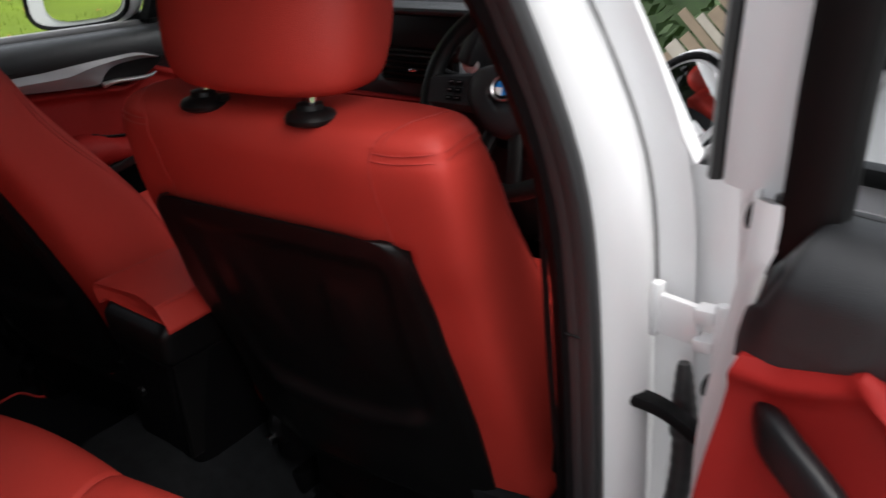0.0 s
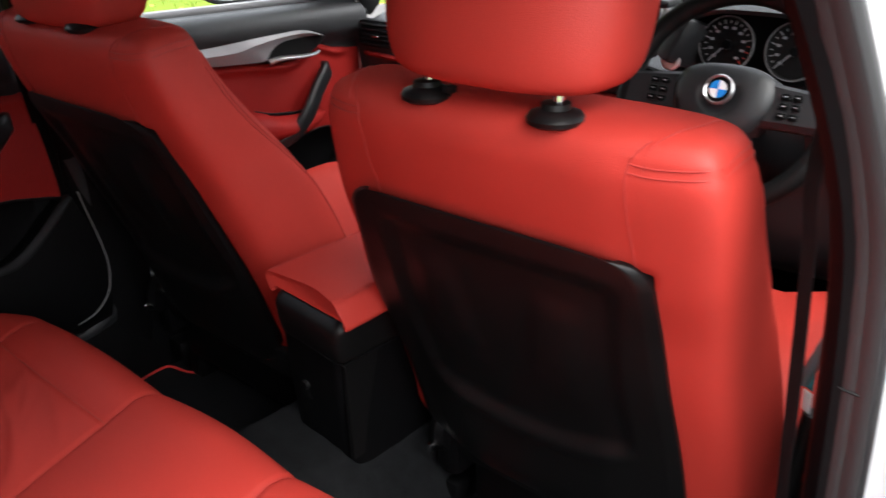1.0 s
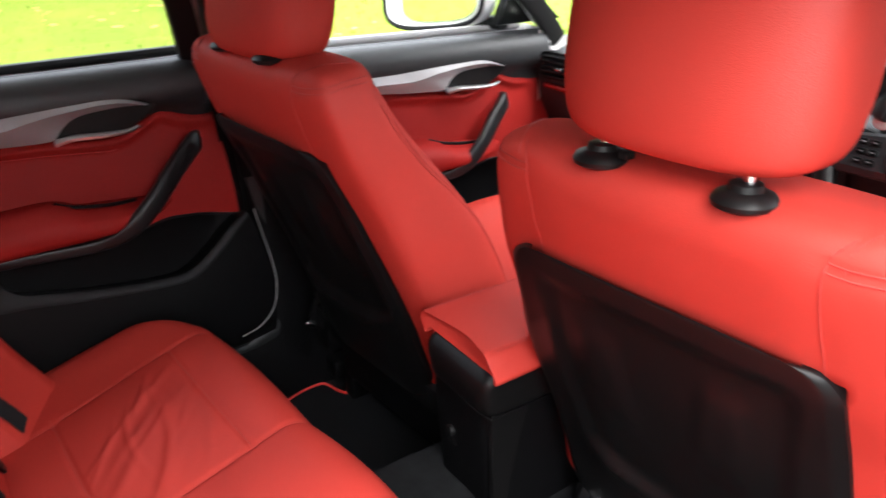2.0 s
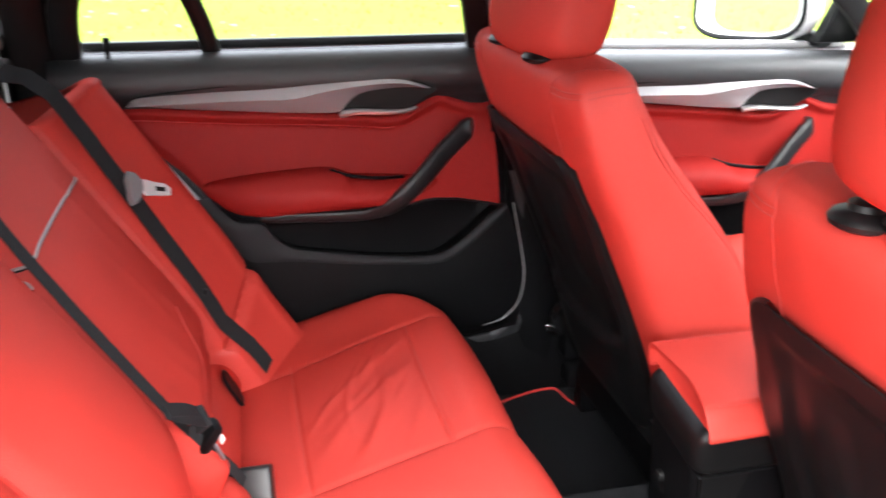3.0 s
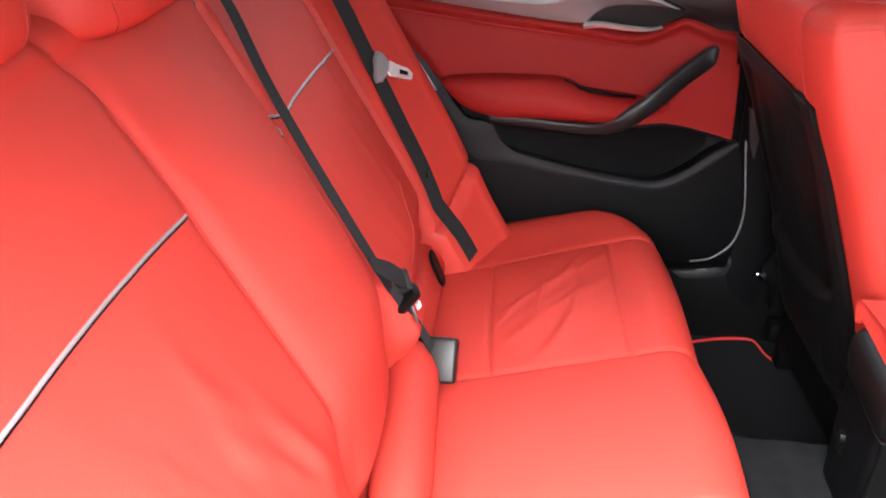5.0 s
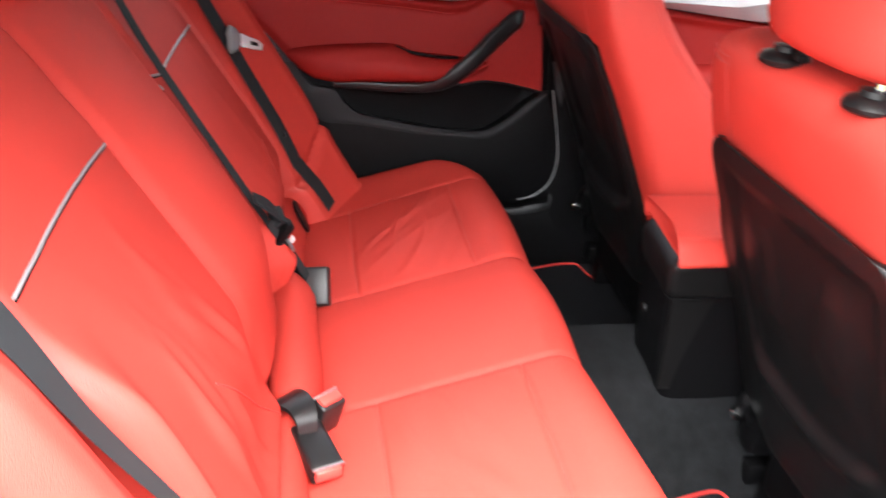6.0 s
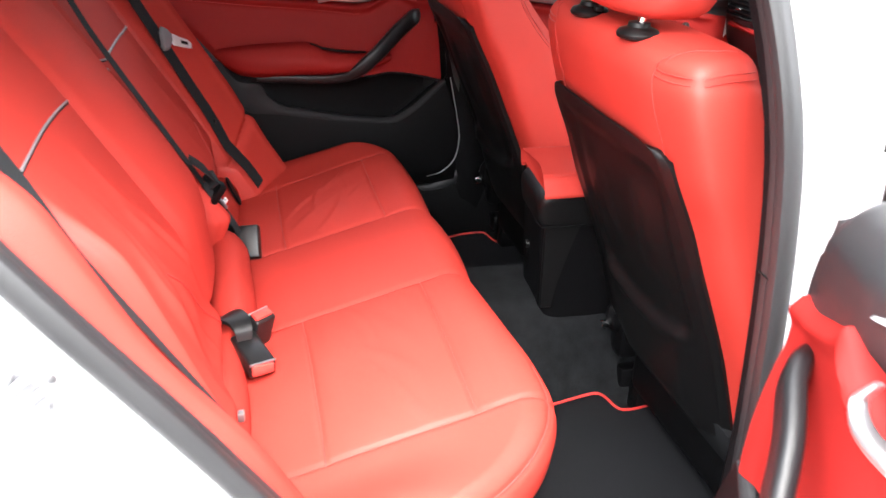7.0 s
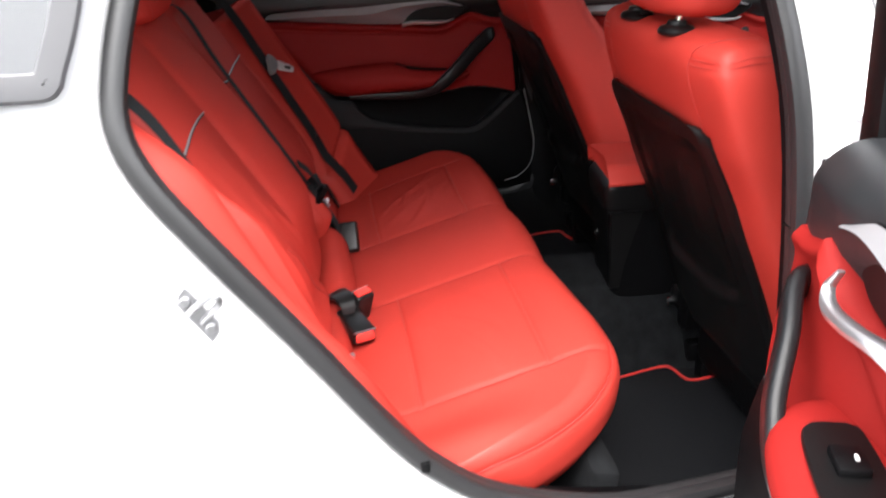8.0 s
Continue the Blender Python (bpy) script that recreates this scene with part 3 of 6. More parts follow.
def front_seat(name, dx, dy, label, head_up=0.012, lift_by=0.0, skew=0.0):
    s = thing(name, label, "car seat", (dx, dy + 0.3, 0.36), "front seats")
    rows = seat_sections()
    m = 96
    t = np.linspace(0, 2 * np.pi, m, endpoint=False)
    c, sn = np.cos(t), np.sin(t)
    g = []
    for z, a, y0, y1 in rows:
        yc, b = (y0 + y1) / 2, (y1 - y0) / 2
        k = np.where(sn < 0, 7.0, 4.2)
        px, py = a * np.sign(c) * np.abs(c) ** (2 / k), b * np.sign(sn) * np.abs(sn) ** (2 / k)
        # side bolsters stand forward of the middle of the seat
        py = np.where(sn > 0, py - 0.045 * smooth(0.17, 0.09, np.abs(px)) * smooth(0.6, 0.7, z) * (1 - smooth(1.0, 1.09, z)), py)
        # the rear face draws in a little towards the sides
        py = np.where(sn < 0, py + (0.006 + 0.010 * smooth(0.99, 0.88, z)) * smooth(0.10, 0.20, np.abs(px)) + 0.030 * smooth(0.182, 0.165, np.abs(px)) * smooth(0.575, 0.60, z) * smooth(1.0, 0.985, z), py)
        zz = z + 0.005 * smooth(-0.01, 0.06, yc + py) * smooth(1.04, 1.11, z)
        px = px + 0.005 * smooth(1.0, 1.1, z) * (skew < 0)
        px = px * (1 + 2.2 * abs(skew) * sk(z)) + skew * sk(z)
        g.append(np.stack([dx + px, dy + yc + py, zz], 1))
    g = np.array(g)
    x, y, z = g[..., 0] - dx, g[..., 1] - dy, g[..., 2]
    rear = (np.sin(t) < 0.25)[None, :]
    d = np.zeros(x.shape)
    for sx in (-1, 1):
        d -= 0.0016 * dip(x - sx * (0.157 + 0.016 * smooth(1.105, 1.128, z)), 0.004) * rear * smooth(0.99, 1.01, z)
        d -= 0.0012 * dip(z - 1.104, 0.006) * smooth(0.15, 0.165, sx * x)
    d += 0.0032 * creases(x, z, 5 if dx > 0 else 8, 8, (-0.14, 0.15, 1.02, 1.08), 0.9, 0.05, 0.011) * rear * smooth(1.0, 1.03, z)
    d += 0.0012 * creases(y, z, 15 if dx > 0 else 18, 6, (0.1, 0.3, 0.7, 1.0), -0.5, 0.06, 0.012) * (~rear)
    g = push(g, -d)
    vf = grid(g, wrap_v=True, cap_u=True)
    back = part("backrest", vf, LEATHER, s, "red leather backrest with stitched shoulders", angle=60)
    for sx in (-1, 1):
        q = lay(vf, [(dx + sx * 0.157, dy - 0.3, 1.0), (dx + sx * 0.157, dy - 0.3, 1.06), (dx + sx * 0.158, dy - 0.3, 1.10), (dx + sx * 0.163, dy - 0.3, 1.115), (dx + sx * 0.172, dy - 0.3, 1.126)], (0, 1, 0))
        r = lay(vf, [(dx + sx * 0.172, dy - 0.008, 1.5), (dx + sx * 0.182, dy + 0.010, 1.5), (dx + sx * 0.196, dy + 0.035, 1.5), (dx + sx * 0.204, dy + 0.060, 1.5)], (0, 0, -1), n=24)
        for line in (q, r):
            part("seam", tube(line, 0.0007, 6), THREAD, back)
        for off in (0.0, 0.0075):
            q = lay(vf, [(dx + sx * 0.159, dy - 0.3, 1.107 - off), (dx + sx * 0.18, dy - 0.3, 1.106 - off), (dx + sx * 0.205, dy - 0.3, 1.108 - off), (dx + sx * 0.222, dy - 0.3, 1.110 - off)], (0, 1, 0), n=24)
            r = lay(vf, [(dx + sx * 0.5, dy + 0.012, 1.111 - off), (dx + sx * 0.5, dy + 0.04, 1.116 - off), (dx + sx * 0.5, dy + 0.075, 1.118 - off)], (-sx, 0, 0), n=20)
            for line in (q, r):
                if len(line) > 3:
                    part("seam", tube(line, 0.0007, 6), THREAD, back)
            # double stitching down the front edge of the bolster
            q = lay(vf, [(dx + sx * 0.5, dy + yy - 0.006 - off, zz) for yy, zz in ((0.098, 1.08), (0.125, 1.03), (0.165, 0.98), (0.225, 0.92), (0.275, 0.86), (0.315, 0.78), (0.34, 0.70))], (-sx, 0, 0), n=50)
            if len(q) > 3:
                part("seam", tube(q, 0.0008, 6), THREAD, back)
    # moulded plastic shell on the rear of the backrest
    nu, nv = 80, 100
    p = np.zeros((nu, nv, 3))
    for j, f in enumerate(np.sin(np.linspace(0, 0.5 * math.pi, nv))):
        z0 = 0.528 + (1.013 - 0.528) * f
        for i, e in enumerate(np.linspace(-1, 1, nu)):
            a = 0.182 + 0.004 * (skew < 0) + 0.7 * abs(skew) * sk(z0)
            if z0 > 0.979:
                a -= 0.034 - math.sqrt(max(0.034 ** 2 - (z0 - 0.979) ** 2, 0.0))
            if f < 0.08:
                a -= 0.05 * ((0.08 - f) / 0.08) ** 2
            zz = z0 - 0.006 * abs(e) ** 6 * smooth(0.8, 1.0, f) - 0.002 * (1 - e * e) * smooth(0.8, 1.0, f)
            p[i, j] = (dx - 0.009 + a * e + skew * sk(z0), 0, zz)
    z, x = p[..., 2], p[..., 0] - dx - skew * sk(p[..., 2])
    yb = np.interp(z, rows[:, 0], rows[:, 2])
    edge = np.minimum(1 - np.abs(np.linspace(-1, 1, nu))[:, None], np.minimum((1.021 - z) / 0.2, (z - 0.515) / 0.2))
    lift = 0.003 + 0.007 * smooth(0.0, 0.07, edge)
    inner = smooth(0.165, 0.135, np.abs(x) + 0.10 * np.maximum(0, z - 0.95)) * smooth(0.985, 0.955, z)
    lipz = 0.672 + 1.3 * x * x + 0.02 * x
    lift = lift - 0.011 * inner * smooth(lipz - 0.012, lipz + 0.018, z)
    lift = lift + 0.009 * dip(z - lipz, 0.014) * smooth(0.175, 0.11, np.abs(x))
    lift = lift + 0.006 * smooth(0.045, 0.075, x - 0.16 * (z - 0.93)) * smooth(0.125, 0.085, x) * smooth(0.76, 0.82, z) * smooth(0.94, 0.90, z)
    lift = lift + 0.006 * smooth(-0.045, -0.075, x + 0.16 * (z - 0.93)) * smooth(-0.125, -0.085, x) * smooth(0.76, 0.82, z) * smooth(0.94, 0.90, z)
    p[..., 1] = dy + yb + (0.006 + 0.010 * smooth(0.99, 0.88, z)) * smooth(0.10, 0.20, np.abs(x)) - lift
    part("back_panel", grid(np.concatenate([p, (p + np.array([0, 0.012, 0]))[::-1]]), wrap_u=True), SATIN, s, "black moulded plastic panel with a pocket lip")
    # headrest on two chrome posts
    rows2 = spline([(1.146, 0.080, 0.028), (1.150, 0.108, 0.045), (1.165, 0.126, 0.056), (1.20, 0.134, 0.062), (1.25, 0.137, 0.060), (1.30, 0.134, 0.053), (1.335, 0.118, 0.042), (1.348, 0.090, 0.028), (1.352, 0.05, 0.015)], 44)
    g = []
    for z, a, b in rows2:
        r = ring(a, b, 64, 3.2)
        r[:, 1] += 0.016 * (r[:, 0] / 0.15) ** 2
        g.append([(dx + u, dy + 0.028 + 0.10 * (z - 1.15) + v, z + head_up) for u, v in r])
    g = np.array(g)
    hv = grid(g, wrap_v=True, cap_u=True)
    part("headrest", hv, LEATHER, s, "red leather headrest", angle=60)
    for sx in (-1, 1):
        px = dx + 0.004 + sx * 0.075
        part("post", tube([(px, dy + 0.002, 1.10), (px, dy + 0.006, 1.135), (px, dy + 0.014, 1.19)], 0.0058, 16), CHROME, s, "chrome headrest post")
        part("collar", lathe([(0.021, 1.124), (0.0255, 1.1265), (0.0265, 1.1305), (0.0235, 1.135), (0.014, 1.1385), (0.013, 1.1435), (0.008, 1.1445)], (px, dy + 0.004, 0), "z", 28), SATIN, s, "black plastic collar")
        if sx < 0:
            part("release_catch", box((0.010, 0.012, 0.007), (px + 0.029, dy + 0.004, 1.1385), 0.002), SATIN, s)
    # cushion, side valance and rails
    g = []
    for y, a, z0, z1 in spline([(0.24, 0.19, 0.56, 0.60), (0.27, 0.225, 0.53, 0.64), (0.36, 0.245, 0.52, 0.69), (0.55, 0.250, 0.52, 0.72), (0.68, 0.250, 0.53, 0.72), (0.74, 0.245, 0.55, 0.67), (0.76, 0.20, 0.58, 0.64)], 40):
        r = ring(a, (z1 - z0) / 2, 48, 4)
        top = np.where(r[:, 1] > 0, -0.03 * smooth(0.18, 0.08, np.abs(r[:, 0])), 0)
        g.append([(dx + u + 0.3 * skew, dy + y, (z0 + z1) / 2 + v + h) for (u, v), h in zip(r, top)])
    part("cushion", grid(np.array(g), wrap_v=True, cap_u=True), LEATHER, s, "red leather seat cushion", angle=60)
    for sx in (-1, 1):
        part("valance", box((0.05, 0.42, 0.10), (dx + sx * 0.245, dy + 0.42, 0.50), 0.015), PLASTIC, s, "black plastic seat valance")
        part("rail", box((0.035, 0.46, 0.06), (dx + sx * 0.20, dy + 0.47, 0.375), 0.004), PLASTIC, s)
        part("rail_end", box((0.045, 0.05, 0.045), (dx + sx * 0.20 - 0.07 * (sx < 0), dy + 0.262, 0.385), 0.008), PLASTIC, s)
        part("hinge_cover", lathe([(0.045, -0.012), (0.048, 0.0), (0.040, 0.012), (0.02, 0.016)], (dx + sx * 0.248, dy + 0.235, 0.535), "x", 20), PLASTIC, s)
    part("base", box((0.42, 0.40, 0.14), (dx, dy + 0.43, 0.47), 0.02), PLASTIC, s)
    part("rear_skirt", box((0.44, 0.02, 0.09), (dx, dy + 0.212, 0.535), 0.006, (22, 0, 0)), CARPET, s, "black carpet skirt below the panel")
    part("bolt", lathe([(0.009, -0.012), (0.010, 0.0), (0.007, 0.010)], (dx - 0.252, dy + 0.190, 0.515), "y", 14), CHROME, s, "bright steel pivot bolt")
    s.location.z += lift_by
    return s


front_seat("driver_seat", 0.366, 0.0, "red leather driver seat with a black plastic back panel", 0.002, skew=-0.042)
front_seat("passenger_seat", -0.372, -0.042, "red leather passenger seat with a black plastic back panel", -0.020, 0.018)

# ---- rear bench ----
bench = thing("rear_bench", "red leather rear bench seat with stitched inserts", "car seat", (0.03, -0.35, 0.40))
FRONT_EDGE = [(-0.640, -0.33), (-0.637, -0.23), (-0.625, -0.170), (-0.595, -0.132), (-0.54, -0.107), (-0.467, -0.096), (-0.2, -0.094), (0.1, -0.092), (0.3, -0.086), (0.44, -0.076), (0.53, -0.080), (0.600, -0.118), (0.660, -0.188), (0.702, -0.262), (0.722, -0.34), (0.728, -0.39)]


def bench_top(y):
    return 0.594 + 0.295 * (y + 0.40)


def bench_cushion():
    edge = spline(FRONT_EDGE, 400)
    xs = np.concatenate([np.linspace(-0.640, -0.58, 22, endpoint=False), np.linspace(-0.58, 0.60, 360, endpoint=False), np.linspace(0.60, 0.728, 34)])
    yf = np.interp(xs, edge[:, 0], edge[:, 1])
    g = []
    for x, f in zip(xs, yf):
        col = []
        endk = max(smooth(-0.60, -0.64, x), smooth(0.62, 0.728, x))
        r = 0.055
        top = [(y, bench_top(y)) for y in np.linspace(-0.56, f - r, 150)]
        z0 = bench_top(f - r)
        roll = [(f - r + r * math.sin(a), z0 - 0.052 + 0.052 * math.cos(a) + 0.010 * math.sin(a)) for a in np.linspace(0.1, math.pi / 2, 16)]
        low = [(f - 0.001 * i - 0.0050 * max(0, i - 3) - 0.003 * max(0, i - 7), roll[-1][1] - 0.0085 * i) for i in range(1, 16)]
        for y, z in top + roll + low:
            col.append((x, y, z - 0.008 * endk ** 2 + 0.042 * smooth(0.55, 0.69, x) * smooth(-0.14, -0.34, y)))
        g.append(col)
    g = np.array(g)
    x, y, z = g[..., 0], g[..., 1], g[..., 2]
    d = np.zeros(x.shape)
    tops = smooth(0.53, 0.60, z)
    for line in (-0.480, -0.140, 0.150, 0.522):
        bend = line + (0.015 if line < -0.3 else -0.004 if line > 0.3 else 0) * smooth(-0.19, -0.39, y)
        d -= 0.0030 * dip(x - bend, 0.0045) * smooth(-0.53, -0.45, y) * tops
    for a, b in ((-0.480, -0.140), (0.150, 0.522)):
        inside = smooth(a - 0.004, a + 0.004, x) * smooth(b + 0.004, b - 0.004, x)
        for line in (-0.189, -0.388):
            d -= 0.0024 * dip(y - line - 0.004 * np.sin(6 * x), 0.0040) * inside
        mid = np.clip((x - a) / (b - a), 0, 1)
        v = np.clip((y + 0.39) / 0.20, 0, 1)
        d += 0.008 * np.sin(np.pi * mid) ** 0.7 * np.sin(np.pi * v) ** 0.7 * inside
        d += 0.006 * np.sin(np.pi * mid) * inside * smooth(-0.185, -0.15, y) * tops
    d += 0.010 * np.sin(np.pi * np.clip((x + 0.14) / 0.29, 0, 1)) * smooth(-0.5, -0.42, y)
    d += 0.0042 * creases(x, y, 21, 14, (-0.44, -0.19, -0.37, -0.21), -0.58, 0.085, 0.0090) * smooth(-0.48, -0.44, x) * smooth(-0.14, -0.18, x) * smooth(-0.40, -0.37, y) * smooth(-0.18, -0.205, y)
    d += 0.0032 * creases(x, y, 33, 12, (0.20, 0.47, -0.37, -0.21), 0.35, 0.09, 0.012) * smooth(0.15, 0.19, x) * smooth(0.52, 0.48, x) * smooth(-0.40, -0.37, y) * smooth(-0.18, -0.205, y)
    d += 0.0015 * creases(x, y, 44, 14, (-0.6, 0.65, -0.5, -0.1), 0.2, 0.08, 0.02)
    # stitched edge along the front and the ends
    row = np.arange(g.shape[1])[None, :]
    d -= 0.003 * dip(row - 158, 0.9) * smooth(0.40, 0.46, x)
    g = push(g, d)
    return grid(g), g[xs > 0.44, 158]


vf, front_line = bench_cushion()
cush = part("seat_cushion", vf, LEATHER, bench, "red leather bench cushion, creased in the inserts", angle=60)
for line in (-0.480, -0.140, 0.150, 0.522):
    bend = 0.015 if line < -0.3 else -0.004 if line > 0.3 else 0
    q = lay(vf, [(line + bend, -0.44, 1), (line + bend, -0.39, 1), (line + 0.4 * bend, -0.28, 1), (line, -0.19, 1), (line, -0.105, 1)], (0, 0, -1))
    part("seam", tube(q, 0.0009, 6), THREAD, cush)
for a, b in ((-0.480, -0.140), (0.150, 0.522)):
    for line in (-0.189, -0.388):
        q = lay(vf, [(a + (b - a) * f, line + 0.004 * math.sin(6 * (a + (b - a) * f)), 1) for f in np.linspace(0, 1, 8)], (0, 0, -1))
        part("seam", tube(q, 0.0008, 6), THREAD, cush)
q = front_line + np.array([0.0008, 0.0008, 0.0008])
part("seam", tube(q, 0.0013, 6), THREAD, cush, "dark stitched edge")

SLOPE, BIGHT_Y, BIGHT_Z = 0.62, -0.44, 0.59


def backrest(x0, x1, nx, name, label, forward, lines, top=1.118, roll=0.030, pad=True):
    """A stretch of the rear backrest. forward(x, z): how far it stands before the common plane."""
    zs = np.concatenate([np.linspace(0.50, top - 0.02, 110), np.full(16, top)])
    xs = np.linspace(x0, x1, nx)
    g = np.zeros((nx, len(zs), 3))
    for i, x in enumerate(xs):
        for j, z in enumerate(zs):
            if j < 110:
                y = BIGHT_Y - SLOPE * (z - BIGHT_Z)
                zz = z
            else:
                a = (j - 109) / 16 * math.pi * 0.9
                y = BIGHT_Y - SLOPE * (top - 0.02 - BIGHT_Z) - roll * 1.5 * (1 - math.cos(a)) + roll * 0.33 * math.sin(a)
                zz = top - 0.02 + roll * math.sin(a)
            e = min(x - x0, x1 - x)
            k = 1 - smooth(0.0, 0.022, e)
            g[i, j] = (x, y - (0.022 if pad else 0.006) * k * k, zz)
    x, z = g[..., 0].copy(), g[..., 2].copy()
    d = forward(x, z)
    if pad:
        d = d - 0.008 * dip(z - 0.668, 0.007) - 0.040 * smooth(0.672, 0.650, z)
    for line in lines:
        d -= 0.005 * dip(x - line(z), 0.011)
    g = g + np.stack([np.zeros_like(d), d * 0.85, d * 0.52], -1)
    wall = np.array([0, -0.09, -0.02])
    vf = grid(np.concatenate([g[:1] + wall, g[:1] + 0.3 * wall, g, g[-1:] + 0.3 * wall, g[-1:] + wall]))
    ob = part(name, vf, LEATHER, bench, label, angle=60)
    for line in lines:
        q = lay(vf, [(float(line(np.array(zz))), 0.3, zz) for zz in np.linspace(0.62, top - 0.01, 12)], (0, -1, 0))
        part("seam", tube(q, 0.0005, 6), THREAD, ob)
    return vf, ob


def puff(x, a, b, z, z0, z1, h):
    u, v = np.clip((x - a) / (b - a), 0, 1), np.clip((z - z0) / (z1 - z0), 0, 1)
    return h * np.sin(np.pi * u) ** 0.7 * np.sin(np.pi * v) ** 0.6


R_SEAM = lambda z: 0.188 + 0.05 * smooth(0.78, 0.62, z) + 0.006 * smooth(1.0, 1.1, z) + 0.055 * smooth(1.098, 1.168, z)


def right_forward(x, z):
    d = puff(x, 0.19, 0.60, z, 0.60, 1.10, 0.004) + puff(x, -0.08, 0.19, z, 0.60, 1.13, 0.028)
    d = d + 0.040 * np.clip((x - 0.19) / 0.41, 0, 1) * smooth(0.68, 0.95, z)
    d = d + 0.026 * smooth(0.53, 0.60, x) * smooth(0.62, 0.72, z) * smooth(1.0, 0.9, z)
    d = d - 0.022 * smooth(0.14, 0.22, x) * smooth(0.50, 0.40, x) * smooth(0.80, 0.70, z)
    d = d - 0.050 * smooth(0.80, 0.66, z) * smooth(0.24, 0.16, x)
    d = d + 0.0048 * creases(x, z, 51, 15, (0.27, 0.46, 0.72, 0.88), 1.15, 0.09, 0.013) * smooth(0.20, 0.25, x) * smooth(0.62, 0.68, z)
    return d + 0.002 * creases(x, z, 52, 12, (-0.05, 0.6, 0.6, 1.1), 0.3, 0.07, 0.02)


def left_forward(x, z):
    d = puff(x, -0.456, -0.09, z, 0.60, 1.08, 0.008) - 0.028 * smooth(-0.18, -0.24, x) * smooth(0.74, 0.68, z)
    return d + 0.003 * creases(x, z, 61, 10, (-0.5, -0.12, 0.65, 1.0), 1.2, 0.08, 0.015)


def side_forward(s):
    def f(x, z):
        low = 0.012 * smooth(0.78, 0.62, z)
        if s < 0:
            fold = z - (0.646 - 0.34 * (x + 0.421))
            return 0.008 + 0.64 * np.clip(-0.457 - x, 0, 0.105) + 0.008 * smooth(-0.55, -0.585, x) - low - 0.010 * dip(fold, 0.006) + 0.008 * smooth(0.0, -0.02, fold) - 0.06 * smooth(-0.586, -0.650, x)
        return 0.030 + 0.60 * np.clip(x - 0.606, 0, 0.075) * (0.55 + 0.45 * smooth(1.12, 0.99, z)) - low - 0.020 * smooth(0.695, 0.735, x) - 0.010 * smooth(1.0, 1.12, z) - 0.016 * dip(z - 0.86, 0.11)
    return f


right_vf, right_back = backrest(-0.093, 0.600, 150, "right_backrest", "red leather backrest with a creased insert", right_forward, (R_SEAM,), 1.150)
left_vf, left_back = backrest(-0.456, -0.096, 100, "left_backrest", "red leather folding backrest", left_forward, (), 1.130)
backrest(0.604, 0.735, 40, "side_bolster", "red leather side bolster beside the backrest", side_forward(1), (), 1.10, 0.014, False)
ls_vf, _ = backrest(-0.652, -0.459, 60, "side_bolster", "red leather side bolster beside the backrest", side_forward(-1), (), 1.050, 0.010, False)
for vf, line, lo, hi in ((right_vf, lambda z: 0.245 + 0.16 * (z - 0.66) / 0.17, 0.63, 0.83), (left_vf, lambda z: -0.225 - 0.14 * (z - 0.66) / 0.13, 0.63, 0.79)):
    q = lay(vf, [(line(z), 0.3, z) for z in np.linspace(lo, hi, 8)], (0, -1, 0))
    part("seam", tube(q, 0.0011, 6), THREAD, right_back if vf is right_vf else left_back)
# bright piping across each insert
for vf, ob, x0, x1, z0, z1 in ((right_vf, right_back, 0.203, 0.585, 0.997, 1.035), (left_vf, left_back, -0.452, -0.098, 0.970, 0.979), (right_vf, right_back, -0.090, -0.066, 0.976, 0.972)):
    q = lay(vf, [(x0 + (x1 - x0) * f, 0.3, z0 + (z1 - z0) * f + 0.006 * math.sin(math.pi * f) * (x1 - x0 > 0.1)) for f in np.linspace(0.01, 0.99, 9)], (0, -1, 0), 0.0015)
    part("piping", tube(q, 0.0016, 8), SILVER, ob, "bright silver piping")
    part("piping_gap", tube(q + np.array([0, 0.0, -0.0030]), 0.0015, 8), PLASTIC, ob)
# padded roll between backrest and cushion
roll_path = [(x, -0.516 + 0.004 * math.sin(9 * x) + 0.018 * smooth(-0.19, -0.12, x) * smooth(0.21, 0.14, x), 0.592 + 0.008 * smooth(-0.19, -0.12, x) * smooth(0.21, 0.14, x)) for x in np.linspace(-0.60, 0.66, 120)]
part("rear_roll", sweep(roll_path, ring(0.036, 0.040, 20, 2.4), (0, -0.55, 0.85), scale=[1 - 0.28 * dip(q[0] - 0.23, 0.09) for q in roll_path]), LEATHER, bench, "padded red leather roll behind the cushion", angle=60)
